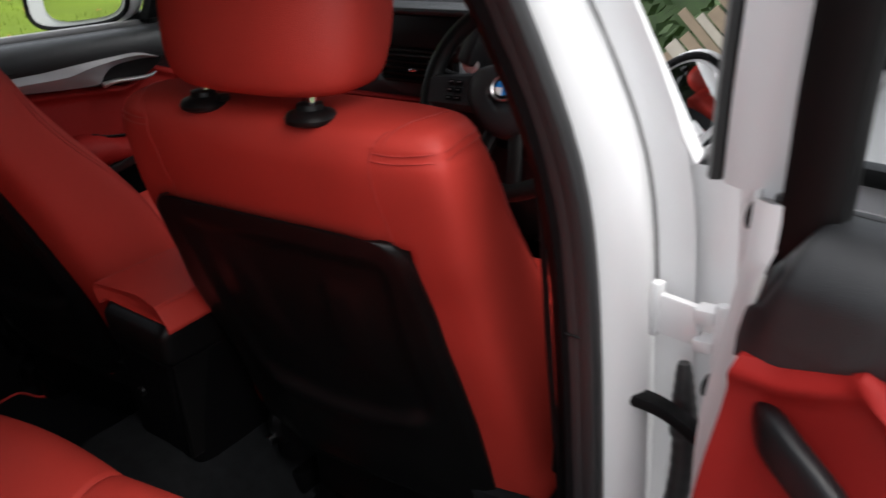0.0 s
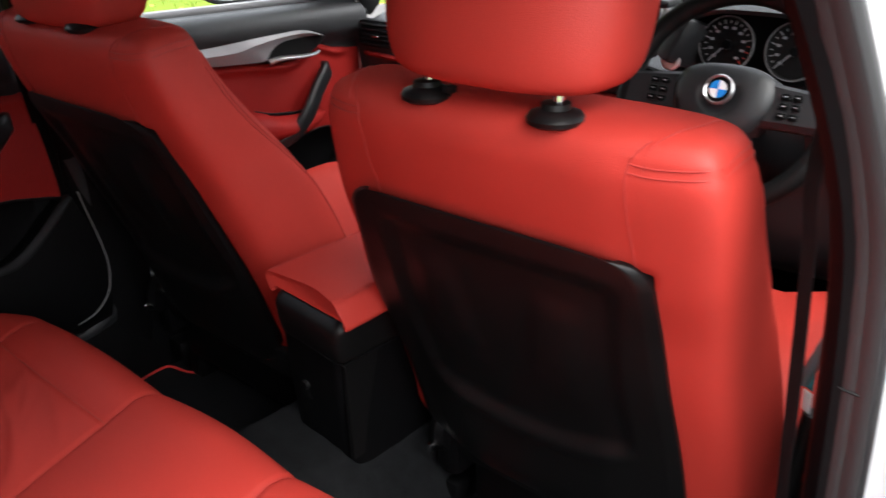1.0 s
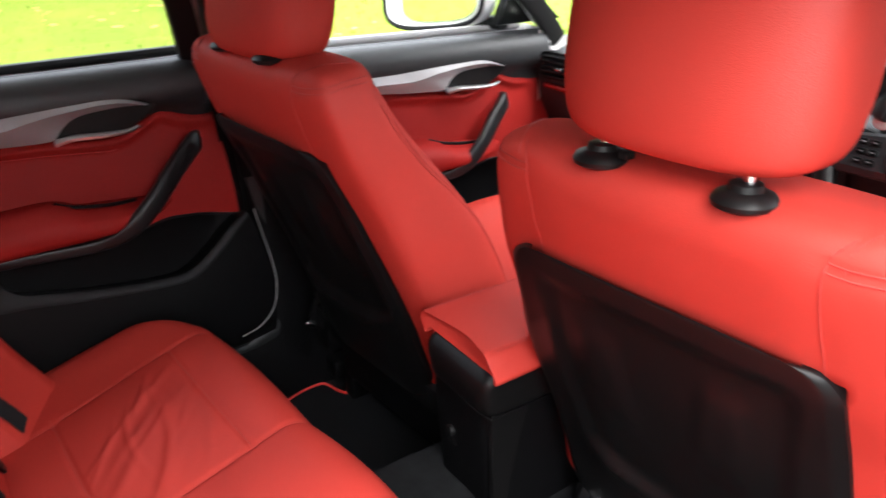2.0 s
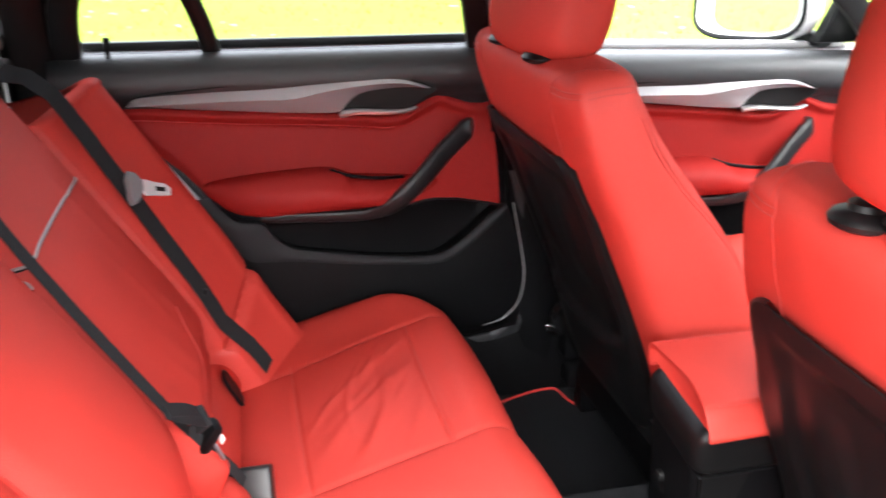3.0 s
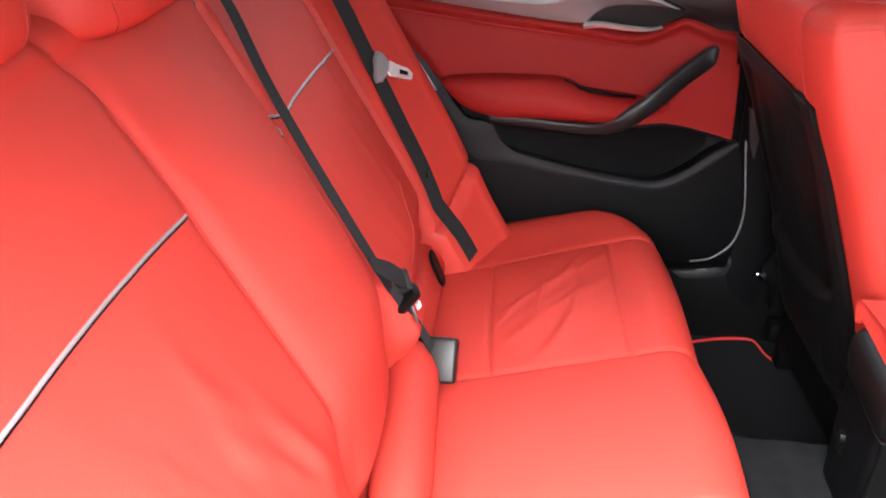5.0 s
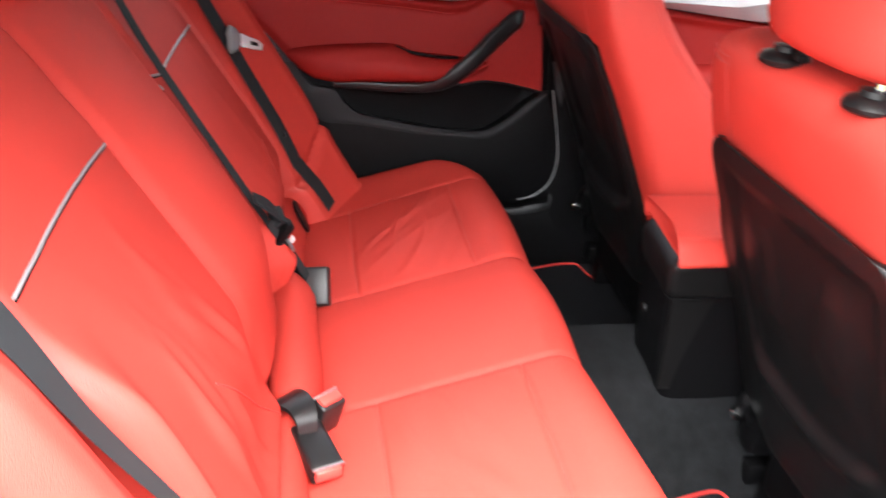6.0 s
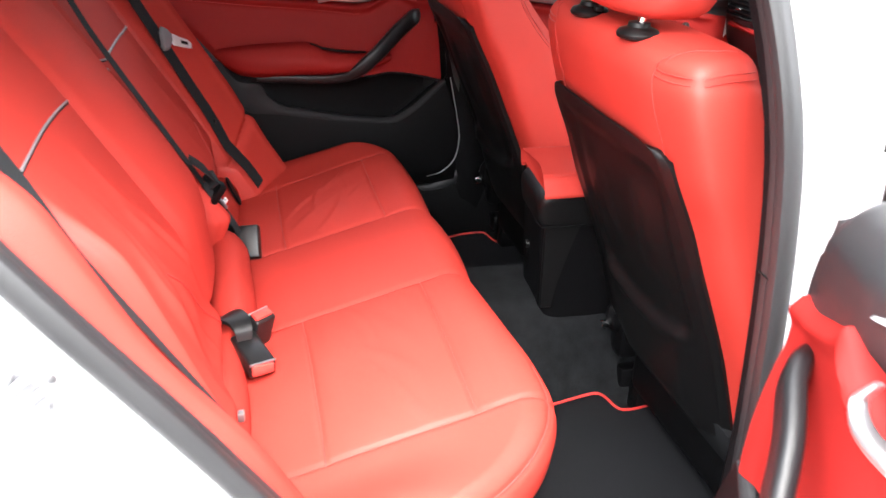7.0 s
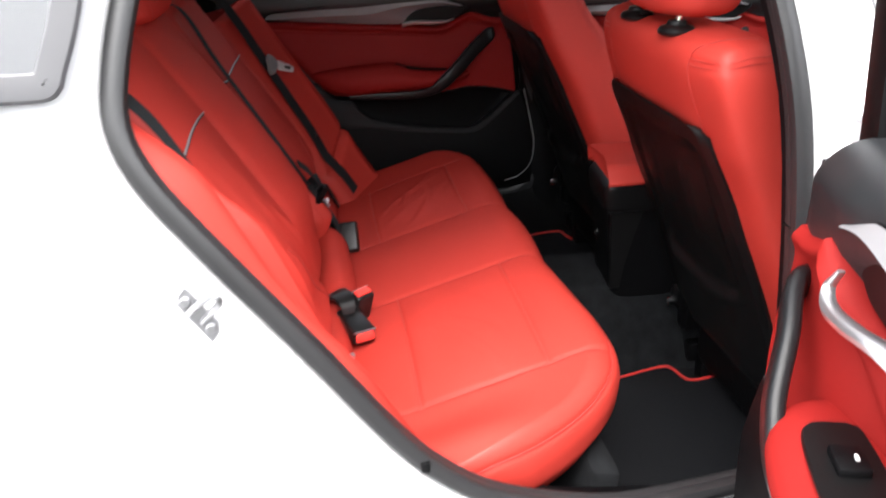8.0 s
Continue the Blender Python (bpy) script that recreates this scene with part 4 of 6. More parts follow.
# headrests of the bench
for cx, a, dz in ((-0.335, 0.150, 0.004), (0.045, 0.150, 0.014), (0.410, 0.155, 0.040)):
    rows2 = spline([(1.118, a * 0.60, 0.024), (1.122, a * 0.86, 0.042), (1.140, a * 0.97, 0.054), (1.175, a, 0.058), (1.215, a * 0.98, 0.055), (1.25, a * 0.9, 0.046), (1.266, a * 0.74, 0.030), (1.270, a * 0.4, 0.014)], 36)
    rows2[:, 0] = 1.118 + (0.80 if cx < 0 else 0.62) * (rows2[:, 0] - 1.118)
    g = np.array([[(cx + u, -0.795 - 0.20 * (z - 1.12) + v, z + dz) for u, v in ring(ra, rb, 56, 3.0)] for z, ra, rb in rows2])
    hv = grid(g, wrap_v=True, cap_u=True)
    h = part("headrest", hv, LEATHER, bench, "low red leather headrest", angle=60)
    for sx in (-1, 1):
        q = lay(hv, [(cx + sx * a * 0.70, 0.0, 1.125 + dz), (cx + sx * a * 0.76, 0.0, 1.165 + dz), (cx + sx * a * 0.70, 0.0, (1.225 if cx < 0 else 1.200) + dz)], (0, -1, 0), n=30)
        if len(q) > 3:
            part("seam", tube(q, 0.0005, 6), THREAD, h)
        part("post", tube([(cx + sx * 0.05, -0.785, 1.08), (cx + sx * 0.05, -0.797, 1.16)], 0.006, 12), CHROME, bench)
        part("collar", lathe([(0.016, 1.098), (0.019, 1.102), (0.018, 1.112), (0.009, 1.116)], (cx + sx * 0.05, -0.786, 0), "z", 20), PLASTIC, bench)
part("shelf_edge", box((1.25, 0.10, 0.05), (0.04, -0.86, 1.07), 0.02), SOFT, bench, "dark trim along the top of the backrest")
part("release_lever", box((0.05, 0.03, 0.012), (-0.47, -0.765, 1.125), 0.005, (20, 0, 0)), SOFT, bench)
# slot for a child seat anchor
part("anchor_slot", plate(ring(0.020, 0.036, 20, 3), lambda a, b, d: (-0.393 + a, -0.488 - 0.40 * b + 0.8 * d, 0.622 + 0.85 * b + 0.5 * d), 0.006), PLASTIC, bench, "black plastic anchor slot")

# ---- belts and buckles ----
STRAP = [(-0.0225, -0.0008), (0.0225, -0.0008), (0.0235, 0), (0.0225, 0.0008), (-0.0225, 0.0008), (-0.0235, 0)]
NORMAL = (0, 0.85, 0.53)


def strap(name, pts, parent, normal=NORMAL, n=50, label="", width=1.0):
    return part(name, sweep(spline(pts, n), np.array(STRAP) * (width, 1), normal), WEBBING, parent, label, angle=30)


lb = thing("seat_belt", "black rear seat belt with a bright steel tongue", "seat belt", (-0.55, -0.6, 0.9), "rear seat belts")
run = lay(ls_vf, [(-0.497, 0.3, 1.045), (-0.491, 0.3, 0.99), (-0.486, 0.3, 0.93), (-0.478, 0.3, 0.84), (-0.472, 0.3, 0.75), (-0.468, 0.3, 0.68), (-0.464, 0.3, 0.622)], (0, -1, 0), 0.0, 50) + np.array([0.004, 0.007, 0.004])
run = np.vstack([[(-0.508, -0.800, 1.100), (-0.505, -0.765, 1.112), (-0.501, -0.728, 1.104), (-0.498, -0.696, 1.078)], run[5:][run[5:, 2] > 0.70], [(-0.474, -0.452, 0.652), (-0.477, -0.436, 0.626), (-0.479, -0.424, 0.604)]])
part("webbing", sweep(run, np.array(STRAP) * (0.70, 1), (0.50, 0.74, 0.45)), WEBBING, lb, "black webbing", angle=30)
LATCH = np.array([0.002, 0.003, 0.002]) + run[np.argmin(np.abs(run[:, 2] - 0.928))]
part("belt_guide", box((0.060, 0.03, 0.025), (-0.506, -0.785, 1.092), 0.008, (-30, 0, 0)), SOFT, lb, "dark plastic belt guide")


def over(a, b, d):
    """a across the strap, b down along it, d off it."""
    return tuple(LATCH + a * np.array([-0.87, 0.425, 0.265]) + b * np.array([0.0, 0.53, -0.85]) + d * np.array([0.50, 0.74, 0.45]))


part("belt_grip", plate([(-0.022, 0.011), (-0.020, 0.002), (-0.010, -0.009), (0.003, -0.024), (0.015, -0.029), (0.024, -0.019), (0.026, -0.003), (0.015, 0.009), (-0.009, 0.015)], over, 0.012, 0.004), GREYPL, lb, "grey plastic grip of the tongue")
tp = part("tongue", plate([(0.014, -0.010), (0.028, -0.003), (0.040, 0.011), (0.056, 0.026), (0.060, 0.038), (0.050, 0.045), (0.036, 0.036), (0.022, 0.025), (0.009, 0.015)], lambda a, b, d: over(a, b, d + 0.008), 0.003, 0.0008), BRIGHT, lb, "bright steel belt tongue")
part("tongue_slot", plate([(0.036, 0.017), (0.051, 0.030), (0.046, 0.035), (0.031, 0.023)], lambda a, b, d: over(a, b, d + 0.0108), 0.0006, 0.0002), PLASTIC, tp)
k = run[np.argmin(np.abs(run[:, 2] - 0.757))]
part("belt_button", lathe([(0.0055, 0), (0.0055, 0.004), (0.003, 0.005)], tuple(k), "y", 12), PLASTIC, lb)

rb = thing("seat_belt", "black seat belt lying over the side bolster by the open doorway", "seat belt", (0.67, -0.6, 0.9), "rear seat belts")
run = spline([(0.648, -0.807, 1.190), (0.645, -0.757, 1.160), (0.636, -0.702, 1.112), (0.628, -0.662, 1.045), (0.621, -0.622, 0.960), (0.608, -0.572, 0.868), (0.594, -0.514, 0.762), (0.584, -0.480, 0.697), (0.580, -0.462, 0.652)], 70)
part("webbing", sweep(run, np.array(STRAP), (0.0, 0.84, 0.54), scale=np.interp(np.linspace(0, 1, 70), [0, 0.3, 0.5, 0.7, 1], [0.95, 0.85, 0.50, 0.32, 0.20])), WEBBING, rb, "black webbing", angle=30)
part("belt_clip", box((0.010, 0.008, 0.012), (0.594, -0.488, 0.742), 0.002), STEEL, rb, "small steel clip")

cb = thing("seat_belt", "black middle seat belt hanging over the backrest", "seat belt", (-0.10, -0.6, 0.9), "rear seat belts")
strap("webbing", [(-0.135, -0.800, 1.110), (-0.125, -0.766, 1.130), (-0.110, -0.735, 1.108), (-0.094, -0.692, 1.03), (-0.086, -0.645, 0.95), (-0.084, -0.592, 0.86), (-0.090, -0.556, 0.795), (-0.100, -0.535, 0.755)], cb, (0.12, 0.83, 0.53), width=0.50)
strap("lower_webbing", [(-0.102, -0.535, 0.755), (-0.115, -0.512, 0.710), (-0.132, -0.490, 0.665), (-0.150, -0.475, 0.622)], cb, (0.75, 0.55, 0.3), 20, width=0.28)
fold = [sweep(spline(q, 16), np.array(STRAP) * (w, 1), NORMAL) for q, w in (([(-0.120, -0.520, 0.762), (-0.080, -0.532, 0.795), (-0.036, -0.550, 0.826)], 0.40), ([(-0.034, -0.552, 0.824), (-0.050, -0.538, 0.806), (-0.084, -0.523, 0.776), (-0.122, -0.512, 0.748)], 0.36))]
bunch = merge(*fold, box((0.030, 0.010, 0.024), (-0.116, -0.522, 0.756), 0.003, (-30, 40, 30)))
part("folded_tongue", bunch, WEBBING, cb, "black folded strap")
part("belt_stop", box((0.026, 0.016, 0.044), (-0.116, -0.514, 0.730), 0.006, (-30, 14, 20)), PLASTIC, cb, "black plastic stop")
part("tongue", box((0.030, 0.004, 0.005), (-0.108, -0.503, 0.712), 0.0015, (-20, 18, 24)), STEEL, cb, "steel edge of the belt tongue")
part("tag", box((0.010, 0.003, 0.010), (-0.146, -0.500, 0.702), 0.001, (-20, 20, 24)), WHITE, cb, "small white tag")


def buckle(name, label, at, turn, size=(0.036, 0.075, 0.024), button=True):
    b = thing(name, label, "belt buckle", at, "belt buckles")
    m = pose(*at, *turn)
    part("housing", turned(box(size, bevel=0.005, segments=3), m), BUCKLE, b, "black plastic buckle housing")
    if button:
        part("release_button", turned(box((size[0] * 0.82, 0.012, size[2] * 0.62), (0, size[1] / 2 - 0.002, 0.001), 0.003), m), RELEASE, b, "red release button")
        part("rim", turned(merge(box((size[0] * 1.0, 0.004, 0.003), (0, size[1] / 2 - 0.001, size[2] / 2 - 0.002), 0.001)), m), STEEL, b)
    return b


buckle("belt_buckle", "black belt buckle with a red button on the cushion", (0.252, -0.470, 0.606), (-6, 0, -70), (0.042, 0.082, 0.028))
b2 = buckle("belt_buckle", "black belt buckle standing in the gap of the bench", (0.183, -0.458, 0.605), (72, 0, -52), (0.040, 0.074, 0.026))
part("stalk", sweep(spline([(0.150, -0.530, 0.585), (0.168, -0.520, 0.618), (0.188, -0.505, 0.640), (0.210, -0.490, 0.646), (0.228, -0.482, 0.638), (0.236, -0.480, 0.622)], 24), np.array(STRAP) * (0.85, 4), (0.2, 0.1, 0.9), scale=np.interp(np.linspace(0, 1, 24), [0, 0.45, 0.8, 1], [1.15, 1.15, 0.75, 0.6])), BUCKLE, b2, "black webbing stalk folded over the buckles", angle=30)
part("stalk_base", box((0.05, 0.05, 0.06), (0.165, -0.515, 0.585), 0.010, (20, 0, -60)), PLASTIC, b2)
buckle("belt_buckle", "black belt buckle lying at the back of the bench", (-0.146, -0.462, 0.612), (8, -32, -14), (0.024, 0.046, 0.066), False)
part("buckle_stalk", box((0.04, 0.03, 0.06), (-0.182, -0.497, 0.612), 0.008, (20, 0, 30)), PLASTIC, bench)
# ---- console between the seats ----
con = thing("centre_console", "black plastic centre console with a red leather armrest lid", "console", (0, 0.2, 0.40))
section = spline([(-0.086, 0.770), (-0.0905, 0.777), (-0.0950, 0.788), (-0.0955, 0.796), (-0.090, 0.8025), (-0.080, 0.805), (-0.011, 0.808), (0.058, 0.8075), (0.069, 0.8055), (0.077, 0.800), (0.088, 0.786), (0.094, 0.776), (0.092, 0.770)], 60)
g = []
for y, k, dz in ((0.069, 0.90, 0.010), (0.0655, 0.965, 0.004), (0.065, 0.99, 0.001), (0.068, 1.0, 0.0), (0.10, 1.0, 0.0005), (0.20, 1.0, 0.002), (0.30, 1.0, 0.0), (0.42, 1.0, -0.006)):
    g.append([(0.0 + x * k, y - 0.016 * smooth(0.0, 0.09, x) * smooth(0.2, 0.06, y), 0.771 + (z - 0.771) * (1 - 0.5 * (1 - k) * 4) + dz * (z < 0.79)) for x, z in section])
vf = grid(np.array(g), cap_u=True)
lid = part("armrest_lid", vf, LEATHER, con, "padded red leather armrest lid", angle=50)
for x in (0.0705, -0.086):
    q = lay(vf, [(x, 0.07, 1.2), (x, 0.2, 1.2), (x, 0.41, 1.2)], (0, 0, -1), n=30)
    part("seam", tube(q, 0.0009, 6), THREAD, lid)
rows = spline([(0.772, 0.078, 0.074), (0.766, 0.081, 0.068), (0.755, 0.083, 0.062), (0.735, 0.081, 0.062), (0.712, 0.079, 0.066), (0.706, 0.076, 0.069), (0.702, 0.072, 0.074)], 26)
part("console_box", grid(np.array([[(-0.006 + u, y0 + 0.19 + v - 0.012 * smooth(-0.08, 0.08, u), z) for u, v in ring(a, 0.19, 80, 12)] for z, a, y0 in rows]), wrap_v=True, cap_u=True), SATIN, con, "black plastic console box")
rows = spline([(0.708, 0.074, 0.075), (0.62, 0.074, 0.080), (0.55, 0.073, 0.086), (0.50, 0.072, 0.088)], 14)
part("console_foot", grid(np.array([[(-0.018 + u, y0 + 0.2 + v - 0.010 * smooth(-0.08, 0.08, u), z) for u, v in ring(a, 0.2, 80, 12)] for z, a, y0 in rows]), wrap_v=True, cap_u=True), PLASTIC, con, "black plastic console foot")
# a rib that tapers towards the floor along the corner of the foot
part("corner_rib", plate([(0.0685, 0.702), (0.138, 0.702), (0.122, 0.65), (0.104, 0.58), (0.095, 0.53), (0.0735, 0.53), (0.0705, 0.60)], lambda a, b, d: (0.053 + d, a, b), 0.009, 0.003), SATIN, con, "tapered rib on the side of the console")
part("vent_seam", sweep(spline([(-0.078, 0.074, 0.707), (0.0, 0.062, 0.707), (0.066, 0.056, 0.707), (0.074, 0.07, 0.707), (0.075, 0.16, 0.707)], 40), ring(0.0016, 0.0016, 6), (0, 0, 1)), PLASTIC, con)
part("ashtray_catch", merge(box((0.020, 0.010, 0.034), (-0.040, 0.082, 0.612), 0.004, (-4, 0, 0)), lathe([(0.009, 0), (0.008, -0.006), (0.0, -0.007)], (-0.040, 0.076, 0.622), "y", 16)), SATIN, con, "small black catch")
part("console_tray", box((0.17, 0.45, 0.10), (0.0, 0.62, 0.70), 0.02), SATIN, con, "black plastic tray of the console")
part("selector_boot", box((0.09, 0.10, 0.05), (0.0, 0.60, 0.765), 0.02, taper=0.5), PLASTIC, con)
part("selector", lathe([(0.010, 0.78), (0.012, 0.82), (0.024, 0.84), (0.027, 0.87), (0.020, 0.89), (0.0, 0.893)], (0, 0.60, 0), "z", 18), SATIN, con, "black gear selector")

# ---- floor mats with red edging ----


def floor_mat(outline, label, line):
    m = thing("floor_mat", label, "floor mat", (outline[0][0], outline[0][1], 0.36), "rear floor mats")
    part("mat", plate(outline, lambda a, b, d: (a, b, 0.353 + d), 0.010, 0.003), MAT, m, "black carpet mat")
    part("edging", tube([(a, b, 0.3645) for a, b in spline(line, 60)], 0.0027, 8), EDGING, m, "red stitched edging")


NOTCH = [(0.165, -0.05), (0.158, 0.02), (0.147, 0.081), (0.129, 0.155), (0.126, 0.185), (0.140, 0.197), (0.172, 0.204), (0.186, 0.215), (0.186, 0.245), (0.175, 0.300), (0.165, 0.36)]
floor_mat([(a, b) for a, b in spline(NOTCH, 40)] + [(0.58, 0.38), (0.60, 0.34), (0.60, 0.0), (0.56, -0.09), (0.3, -0.10)], "black carpet floor mat with red edging behind the driver seat", NOTCH)
NOTCH_L = [(-0.60, -0.05), (-0.615, 0.02), (-0.634, 0.064), (-0.652, 0.125), (-0.655, 0.172), (-0.640, 0.184), (-0.602, 0.192), (-0.575, 0.210), (-0.560, 0.24), (-0.540, 0.298), (-0.52, 0.36)]
floor_mat([(a, b) for a, b in spline(NOTCH_L, 40)] + [(-0.22, 0.38), (-0.20, 0.34), (-0.20, 0.0), (-0.24, -0.09), (-0.45, -0.10)], "black carpet floor mat with red edging behind the passenger seat", NOTCH_L)

# ---- doors ----


def red_top(y):
    return np.interp(y, [-0.70, -0.60, -0.43, -0.27, -0.20, -0.17, -0.136, -0.10, -0.078, -0.052, -0.018, 0.11], [1.014, 1.012, 0.997, 0.987, 0.980, 0.977, 0.983, 1.003, 1.015, 1.004, 0.993, 0.985])


def red_low(y):
    """Lower edge of the padded red panel."""
    return np.interp(y, [-0.70, -0.54, -0.50, -0.455, -0.40, -0.131, -0.106, -0.084, -0.036, 0.017, 0.063], [0.86, 0.848, 0.835, 0.805, 0.797, 0.797, 0.803, 0.806, 0.802, 0.791, 0.779])


# upper and lower edge of the ledge that frames the door pocket
LEDGE_TOP = [(-0.500, 0.847), (-0.476, 0.815), (-0.455, 0.797), (-0.411, 0.788), (-0.391, 0.760), (-0.363, 0.738), (-0.328, 0.729), (-0.256, 0.715), (-0.184, 0.704), (-0.096, 0.697), (-0.059, 0.708), (-0.017, 0.738), (0.016, 0.768), (0.051, 0.794)]
LEDGE_LOW = [(-0.537, 0.849), (-0.518, 0.822), (-0.492, 0.788), (-0.468, 0.756), (-0.440, 0.722), (-0.400, 0.716), (-0.356, 0.713), (-0.256, 0.698), (-0.184, 0.690), (-0.090, 0.684), (-0.052, 0.694), (-0.010, 0.725), (0.031, 0.763), (0.056, 0.788)]


# armrest of the open door: y, z, half height and depth along it
FULL_REST = [(-0.512, 0.860, 0.003, 0.005), (-0.497, 0.856, 0.014, 0.020), (-0.46, 0.846, 0.030, 0.044), (-0.41, 0.844, 0.037, 0.060), (-0.30, 0.848, 0.034, 0.078), (-0.24, 0.850, 0.032, 0.082), (-0.19, 0.852, 0.031, 0.080), (-0.155, 0.854, 0.029, 0.072), (-0.128, 0.856, 0.023, 0.056), (-0.112, 0.858, 0.012, 0.030)]


def car_door(side, dy, label, name, rear=True):
    """A door of the car, built shut. side: -1 left, 1 right. dy: how far ahead of the rear left door it stands."""
    hinge = (side * (0.80 if side < 0 else 0.83), 0.165 + dy, 0.36)
    dr = thing(name, label, "car door", hinge)
    shift = 0.0 if side < 0 else 0.035

    def at(x, y, z):
        """A point of the rear left door, set on this door."""
        return (side * (-x + shift), y + dy, z if rear else z - 0.020 - 0.03 * (y + 0.53))

    def put(p):
        return np.array([[at(*q) for q in row] for row in p])

    def rear_y(z):
        return float(np.interp(z, [0.45, 0.648, 0.845, 1.015, 1.2], [-0.33, -0.405, -0.545, -0.676, -0.71])) if rear else -0.58

    def front_y(z):
        return float(np.interp(z, [0.5, 0.8, 1.0, 1.1], [0.055, 0.048, 0.028, 0.012] if side < 0 else [0.055, 0.045, 0.017, -0.004])) if rear else 0.098

    def proud(y, z):
        """The panel of the open door bulges towards its front, with a crease where it meets the blade."""
        if not (rear and side > 0):
            return 0.0
        return (0.026 + 0.008 * smooth(0.93, 0.99, z) + 0.010 * smooth(float(red_top(y)) - 0.004, float(red_top(y)), z)) * smooth(-0.24, -0.10, y) + 0.006 * smooth(front_y(z) - 0.03, front_y(z), y) + 0.009 * smooth(0.0, 0.014, -0.057 - 1.31 * (1.015 - z) - y) * smooth(-0.26, -0.16, y)

    # padded red panel
    g = []
    for s in np.linspace(0, 1, 70):
        col = []
        for f in np.linspace(0, 1, 56):
            z = 0.78 + f * 0.24
            y = rear_y(z) + (front_y(z) - rear_y(z)) * s
            zt, zl = float(red_top(y)), float(red_low(y))
            z = zl + f * (zt - zl)
            roll = 0.012 * dip(z - zt + 0.013, 0.011) * smooth(0.06, -0.02, y)
            col.append((-0.694 + 0.008 * math.sin(math.pi * f) - 0.012 * f + roll - 0.010 * smooth(zt - 0.004, zt, z) - 0.006 * smooth(0.04, 0.0, s) + proud(y, z), y, z))
        if rear and side > 0:
            # the padding turns in over the top, down to the blade
            x, y, z = col[-1]
            col += [(x - 0.25 * (x + 0.712), y, z + 0.002), (-0.712, y, z + 0.003)]
        g.append(col)
    panel = part("red_panel", grid(put(g)), VINYL, dr, "padded red panel")
    line = []
    for y in np.linspace(-0.62, -0.16, 40):
        zt, zl = float(red_top(y)), float(red_low(y))
        f = 1 - 0.027 / (zt - zl)
        line.append(at(-0.694 + 0.008 * math.sin(math.pi * f) - 0.012 * f + 0.012 * dip(-0.014, 0.011) + 0.0006, y, zt - 0.027))
    if side < 0 and rear:
        part("seam", tube(line, 0.0009, 6), THREAD, panel, "dark stitched line")
    # dark padded shoulder up to the glass
    fat = 0.0 if side < 0 else 1.0
    g = []
    last = (0.022 if side < 0 else 0.010) if rear else 0.105
    plain = spline([(-0.702, 1.0), (-0.686, 1.018), (-0.676, 1.035), (-0.676, 1.056), (-0.684, 1.075), (-0.698, 1.088), (-0.715, 1.093), (-0.735, 1.093)], 28)
    fuller = spline([(-0.702 + 0.034 * rear, 1.0), (-0.680 + 0.016 * rear, 1.018), (-0.662, 1.035), (-0.662, 1.056), (-0.674, 1.075), (-0.692, 1.088), (-0.715, 1.093), (-0.735, 1.093)], 28)
    for y in np.concatenate([np.linspace(-0.735 if rear else -0.58, last - 0.06, 30), np.linspace(last - 0.056, last, 30)]):
        base = float(red_top(y)) - 0.006
        swell = fat * (smooth(-0.17, -0.08, y) if rear else 1.0)
        outline = plain + swell * (fuller - plain)
        end = smooth(front_y(1.05) - 0.035, front_y(1.05) + 0.002, y) ** 3
        g.append([(x + (-0.712 + 0.041 * rear * fat - x) * end, y + (front_y(z) - front_y(1.05)) * smooth(-0.1, 0.02, y) * rear, (max(z, base - 0.01) if i else base) - 0.03 * end * smooth(1.02, 1.07, z)) for i, (x, z) in enumerate(outline)])
    part("shoulder", grid(put(g)), SOFT, dr, "dark grey padded shoulder")
    part("glass_wiper", sweep([at(-0.728, y, 1.091) for y in np.linspace(-0.70 if rear else -0.56, 0.03 if rear else 0.10, 12)], ring(0.006, 0.004, 8), (0, 0, 1)), RUBBER, dr)
    # silver blade and the handle in its recess
    blade = [(-0.620, 1.016), (-0.600, 1.030), (-0.51, 1.039), (-0.427, 1.043), (-0.329, 1.047), (-0.229, 1.049), (-0.155, 1.048), (-0.092, 1.027), (-0.12, 1.027), (-0.147, 1.027), (-0.201, 1.024), (-0.228, 1.017), (-0.248, 1.003), (-0.264, 0.988), (-0.355, 0.991), (-0.428, 0.997), (-0.525, 1.005)]

    ahead = 0.0 if rear else 0.03

    def bow(y, z, d):
        return at(-0.684 + 0.004 * rear * fat + 0.012 * math.sin(math.pi * min(1, max(0, (z - 0.985) / 0.07))) + d, y + ahead, z + 0.010 * rear * fat)

    upper, lower = spline(blade[:8], 50), spline(blade[:1] + blade[:7:-1], 50)
    def face(f0, f1):
        """One of the two faces of the blade, which meet in a crease along its middle."""
        rows = []
        for u, l in zip(upper, lower):
            row = []
            for f in np.linspace(f0, f1, 5):
                y, z = u[0] * (1 - f) + l[0] * f, u[1] * (1 - f) + l[1] * f
                row.append(at(-0.681 + 0.008 * rear * fat + 0.014 * min(f / 0.46, (1 - f) / 0.54), y + ahead, z + 0.010 * rear * fat))
            rows.append(row)
        return grid(rows)

    part("trim_strip", merge(face(0, 0.46), face(0.46, 1)), SILVER, dr, "brushed silver trim strip")
    part("strip_edge", tube([bow(y, z, 0.001) for y, z in upper], 0.0016, 6), PLASTIC, dr)
